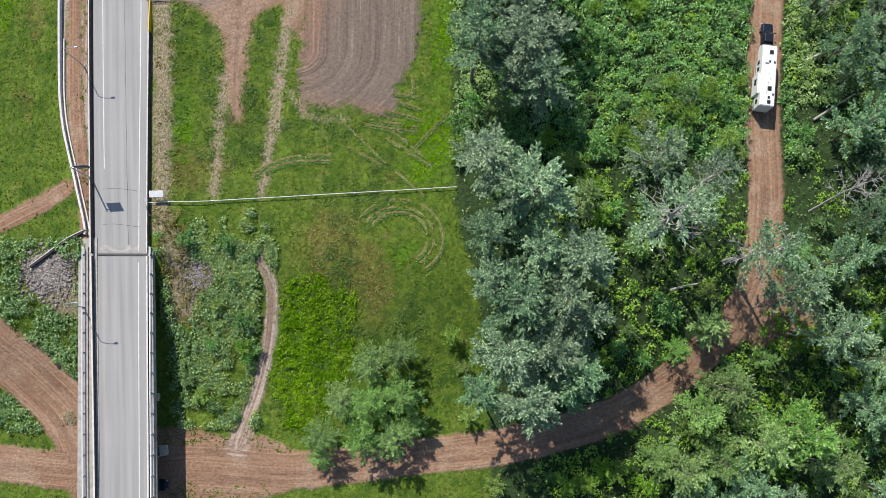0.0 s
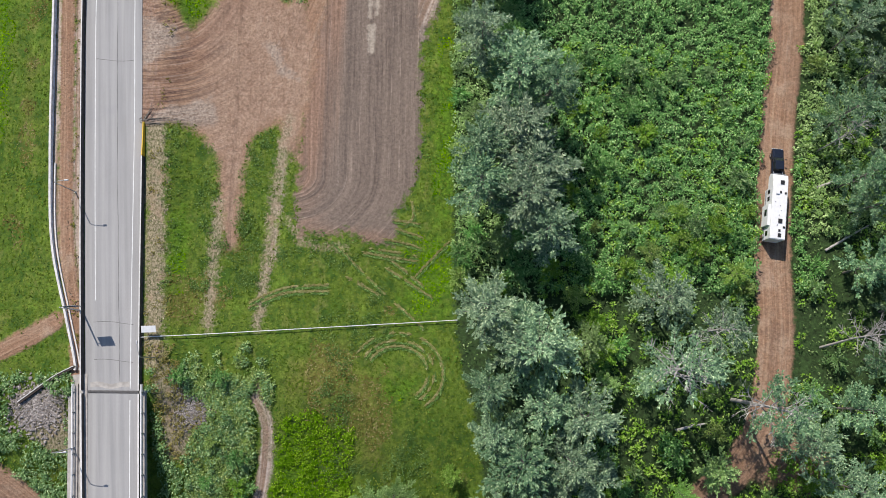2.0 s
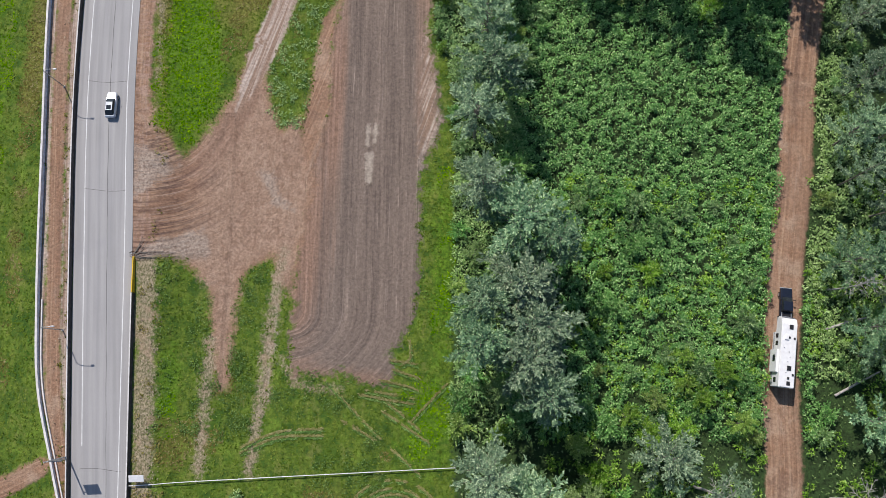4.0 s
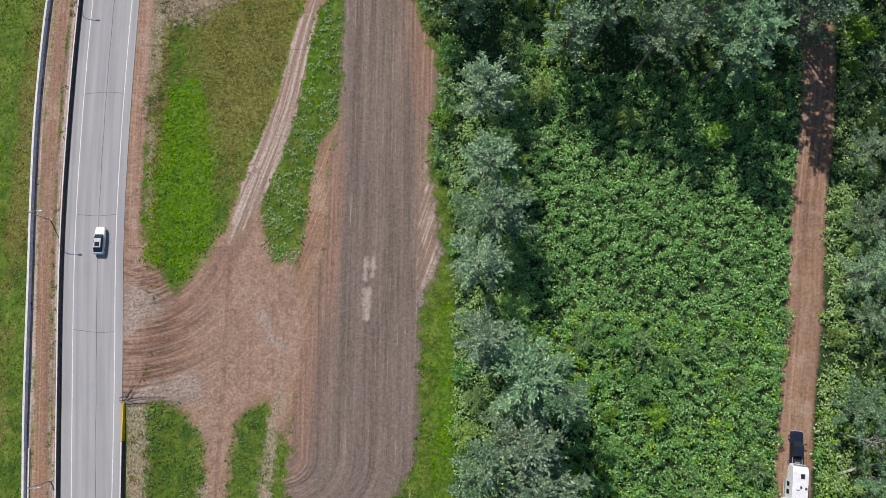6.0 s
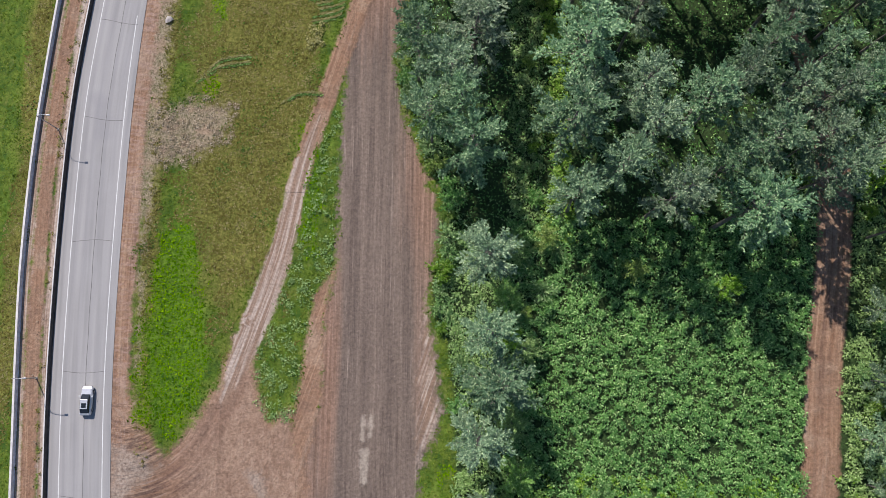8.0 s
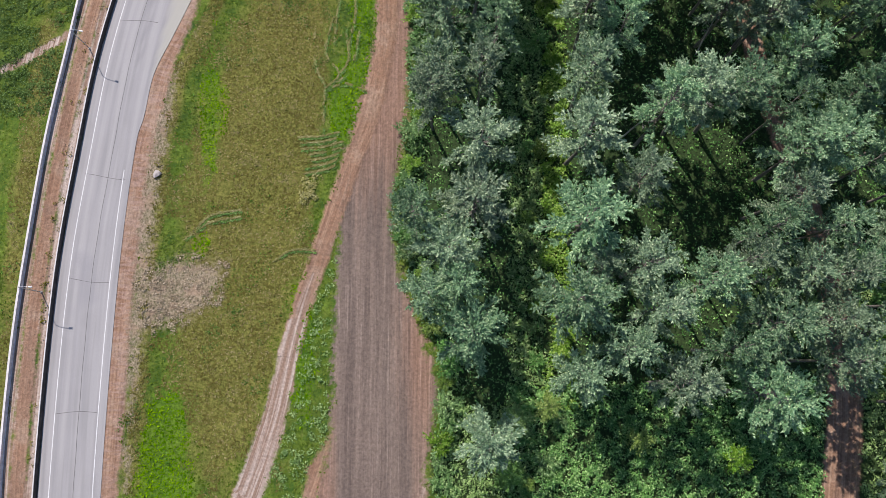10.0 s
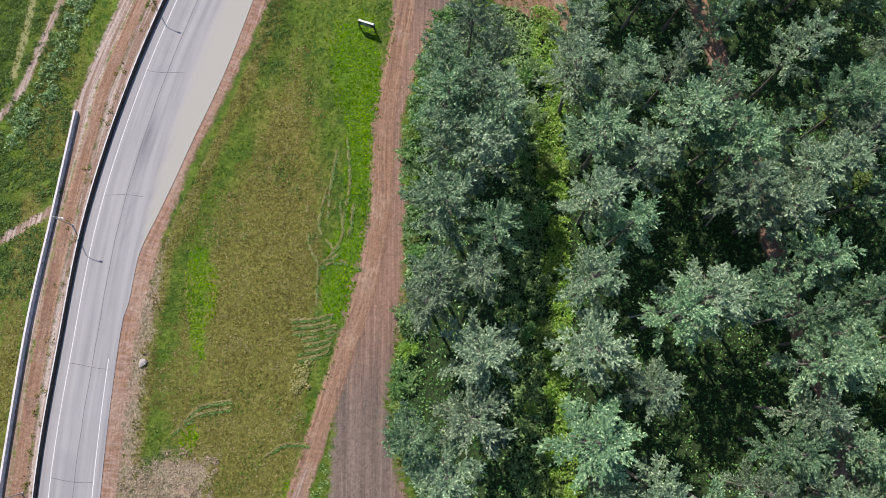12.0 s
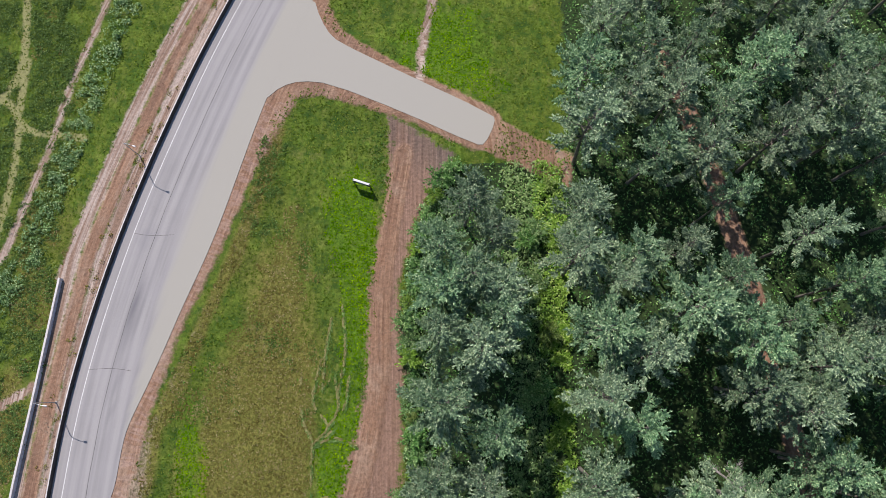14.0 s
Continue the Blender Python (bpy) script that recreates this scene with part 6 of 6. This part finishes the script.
def trailer(x, y, z, turn):
    """A fifth-wheel camper: long box with a raised nose over the truck's bed."""
    t = thing("camper_trailer", x, y, z, turn, "long white fifth-wheel camper trailer with roof vents", "trailer")
    bm = bmesh.new()
    side = [(-5.7, 0.75), (3.1, 0.75), (3.2, 1.75), (5.2, 1.85), (5.7, 2.4), (5.35, 3.45), (4.4, 3.72), (-5.7, 3.72)]
    a = [bm.verts.new((-1.24, py, pz)) for py, pz in side]
    b = [bm.verts.new((1.24, py, pz)) for py, pz in side]
    bm.faces.new(a)
    bm.faces.new(b[::-1])
    for k in range(len(side)):
        bm.faces.new((a[k], a[(k + 1) % 8], b[(k + 1) % 8], b[k]))
    bmesh.ops.recalc_face_normals(bm, faces=bm.faces)
    bmesh.ops.bevel(bm, geom=list(bm.edges), offset=0.07, segments=2, affect='EDGES')
    part("body", bm, WHITE, t)
    part("roof", box(bmesh.new(), 0, -0.6, 3.70, 2.30, 10.0, 0.06, 0.025), WHITE, t, "white rubber roof sheet")
    for vx, vy, size in ((0.25, 4.0, 0.62), (0.25, -2.6, 0.66), (0.25, -5.0, 0.55), (0.05, 2.3, 0.30), (0.85, 2.2, 0.30), (0.9, -3.6, 0.30), (0.2, -4.2, 0.34)):
        part("roof_vent", box(bmesh.new(), vx, vy, 3.75, size, size * 1.15, 0.12, 0.03), TRIM, t, "black roof vent cover")
    for vx, vy in ((-0.6, 1.9), (-0.7, 0.6), (0.1, 0.0), (0.3, -0.8), (0.0, -1.6), (-0.2, -3.3)):
        part("roof_cap", rod(bmesh.new(), (vx, vy, 3.74), (vx, vy, 3.86), 0.07, 0.06, 10), GREYPANEL, t)
    part("air_conditioner", box(bmesh.new(), -0.45, 2.3, 3.75, 0.6, 0.8, 0.24, 0.06), WHITE, t)
    slide = part("slide_out", box(bmesh.new(), -1.42, -1.6, 1.0, 0.4, 3.6, 2.3, 0.04), WHITE, t)
    part("window", box(bmesh.new(), -1.63, -1.2, 2.0, 0.02, 1.1, 0.8), GLASS, slide)
    for vy, w in ((-4.6, 0.8), (1.3, 0.7), (2.5, 0.7)):
        part("window", box(bmesh.new(), -1.25, vy, 1.9, 0.03, w, 0.8), GLASS, t)
    part("door", box(bmesh.new(), 1.25, 1.2, 0.9, 0.03, 0.75, 1.9, 0.01), WHITE, t)
    for z0, h in ((1.05, 0.18), (1.35, 0.08)):
        part("stripe", box(bmesh.new(), 0, -1.2, z0, 2.505, 8.6, h), GREYPANEL, t, "grey side stripe")
    part("nose_panel", box(bmesh.new(), 0, 5.56, 2.45, 2.0, 0.10, 0.8, 0.02), GREYPANEL, t)
    part("awning", rod(bmesh.new(), (1.32, -4.0, 3.4), (1.32, 1.0, 3.4), 0.08, 0.08, 10), GREYPANEL, t)
    part("chassis", box(bmesh.new(), 0, -1.3, 0.55, 1.8, 8.6, 0.22, 0.02), TRIM, t)
    for sx in (-1, 1):
        for wy in (-2.0, -2.95):
            wheel(t, sx * 1.05, wy, 0.40, 0.25)
    return t


trailer(54.7, 32.4, float(height(54.7, 32.4)), -7.5)
pickup(56.15, 39.9, float(height(56.15, 39.9)), -5.5)
car("car", -58.35, 72.9, float(road_z(72.9)) + 0.02, 0, SILVER, "silver-white saloon car driving on the concrete road")
car("car", -48.3, -36.4, float(height(-48.3, -36.4)), -88, DARKPAINT, "dark car parked in the shade of the bridge")
BEIGE = plain("beige_paint", (0.46, 0.42, 0.34), 0.4, 0, 0.1, 2, 0.4)
car("car", -48.6, -31.1, float(height(-48.6, -31.1)), -80, BEIGE, "beige car parked in the shade of the bridge")


# ---- fallen trunks ----
for (x0, y0, z0), (x1, y1, z1), r0 in (((37.2, -4.2, 0.3), (42.2, -3.0, 0.5), 0.26), ((50.2, -33.6, 0.5), (53.6, -35.6, 1.4), 0.2), ((62.4, 36.2, 0.4), (69.5, 38.4, 2.0), 0.24), ((63.5, 25.5, 0.3), (70, 29.5, 2.2), 0.22), ((57.5, -11.2, 0.3), (61.5, -12.6, 0.4), 0.2)):
    a = Vector((x0, y0, float(height(x0, y0)) + z0))
    b = Vector((x1, y1, float(height(x1, y1)) + z1))
    mid = a.lerp(b, 0.5) + Vector((0.1, 0.15, 0.08))
    log = thing("fallen_trunk", a.x, a.y, a.z, 0, "bleached fallen tree trunk among the undergrowth", "log", "fallen trunks")
    bm = rod(bmesh.new(), a, mid, r0, r0 * 0.8, 9)
    rod(bm, mid, b, r0 * 0.8, r0 * 0.4, 9)
    stem = under(part("stem", bm, DEADWOOD), log)
    for k in range(3):
        p = a.lerp(b, 0.4 + 0.2 * k)
        under(part("branch", rod(bmesh.new(), p, p + Vector((0.5 - 0.4 * k, 0.9 - 0.7 * k, 0.5)), 0.06, 0.02, 5), DEADWOOD), log)


# ---- brush left by the end of the barrier ----
brush = thing("brush_pile", -52.4, 47.1, float(height(-52.4, 47.1)), 0, "dark dead branches dragged beside the barrier end", "branches")
for k in range(12):
    r = random.Random(900 + k)
    p = Vector((-53.2 + r.random(), 46.2 + 1.0 * r.random(), 0))
    q = p + (Vector((2 + 7 * r.random(), 0.2 + 0.8 * r.random(), 0)) if k % 2 else Vector((0.6 + 2.2 * r.random(), 2 + 2.5 * r.random(), 0)))
    mid = p.lerp(q, 0.5) + Vector((0.2, 0.5 - r.random(), 0))
    p.z, mid.z, q.z = (float(height(v.x, v.y)) + h for v, h in ((p, 0.12), (mid, 0.2), (q, 0.10)))
    bm = rod(bmesh.new(), p, mid, 0.045, 0.035, 6)
    rod(bm, mid, q, 0.035, 0.012, 6)
    under(part("branch", bm, BARK), brush)
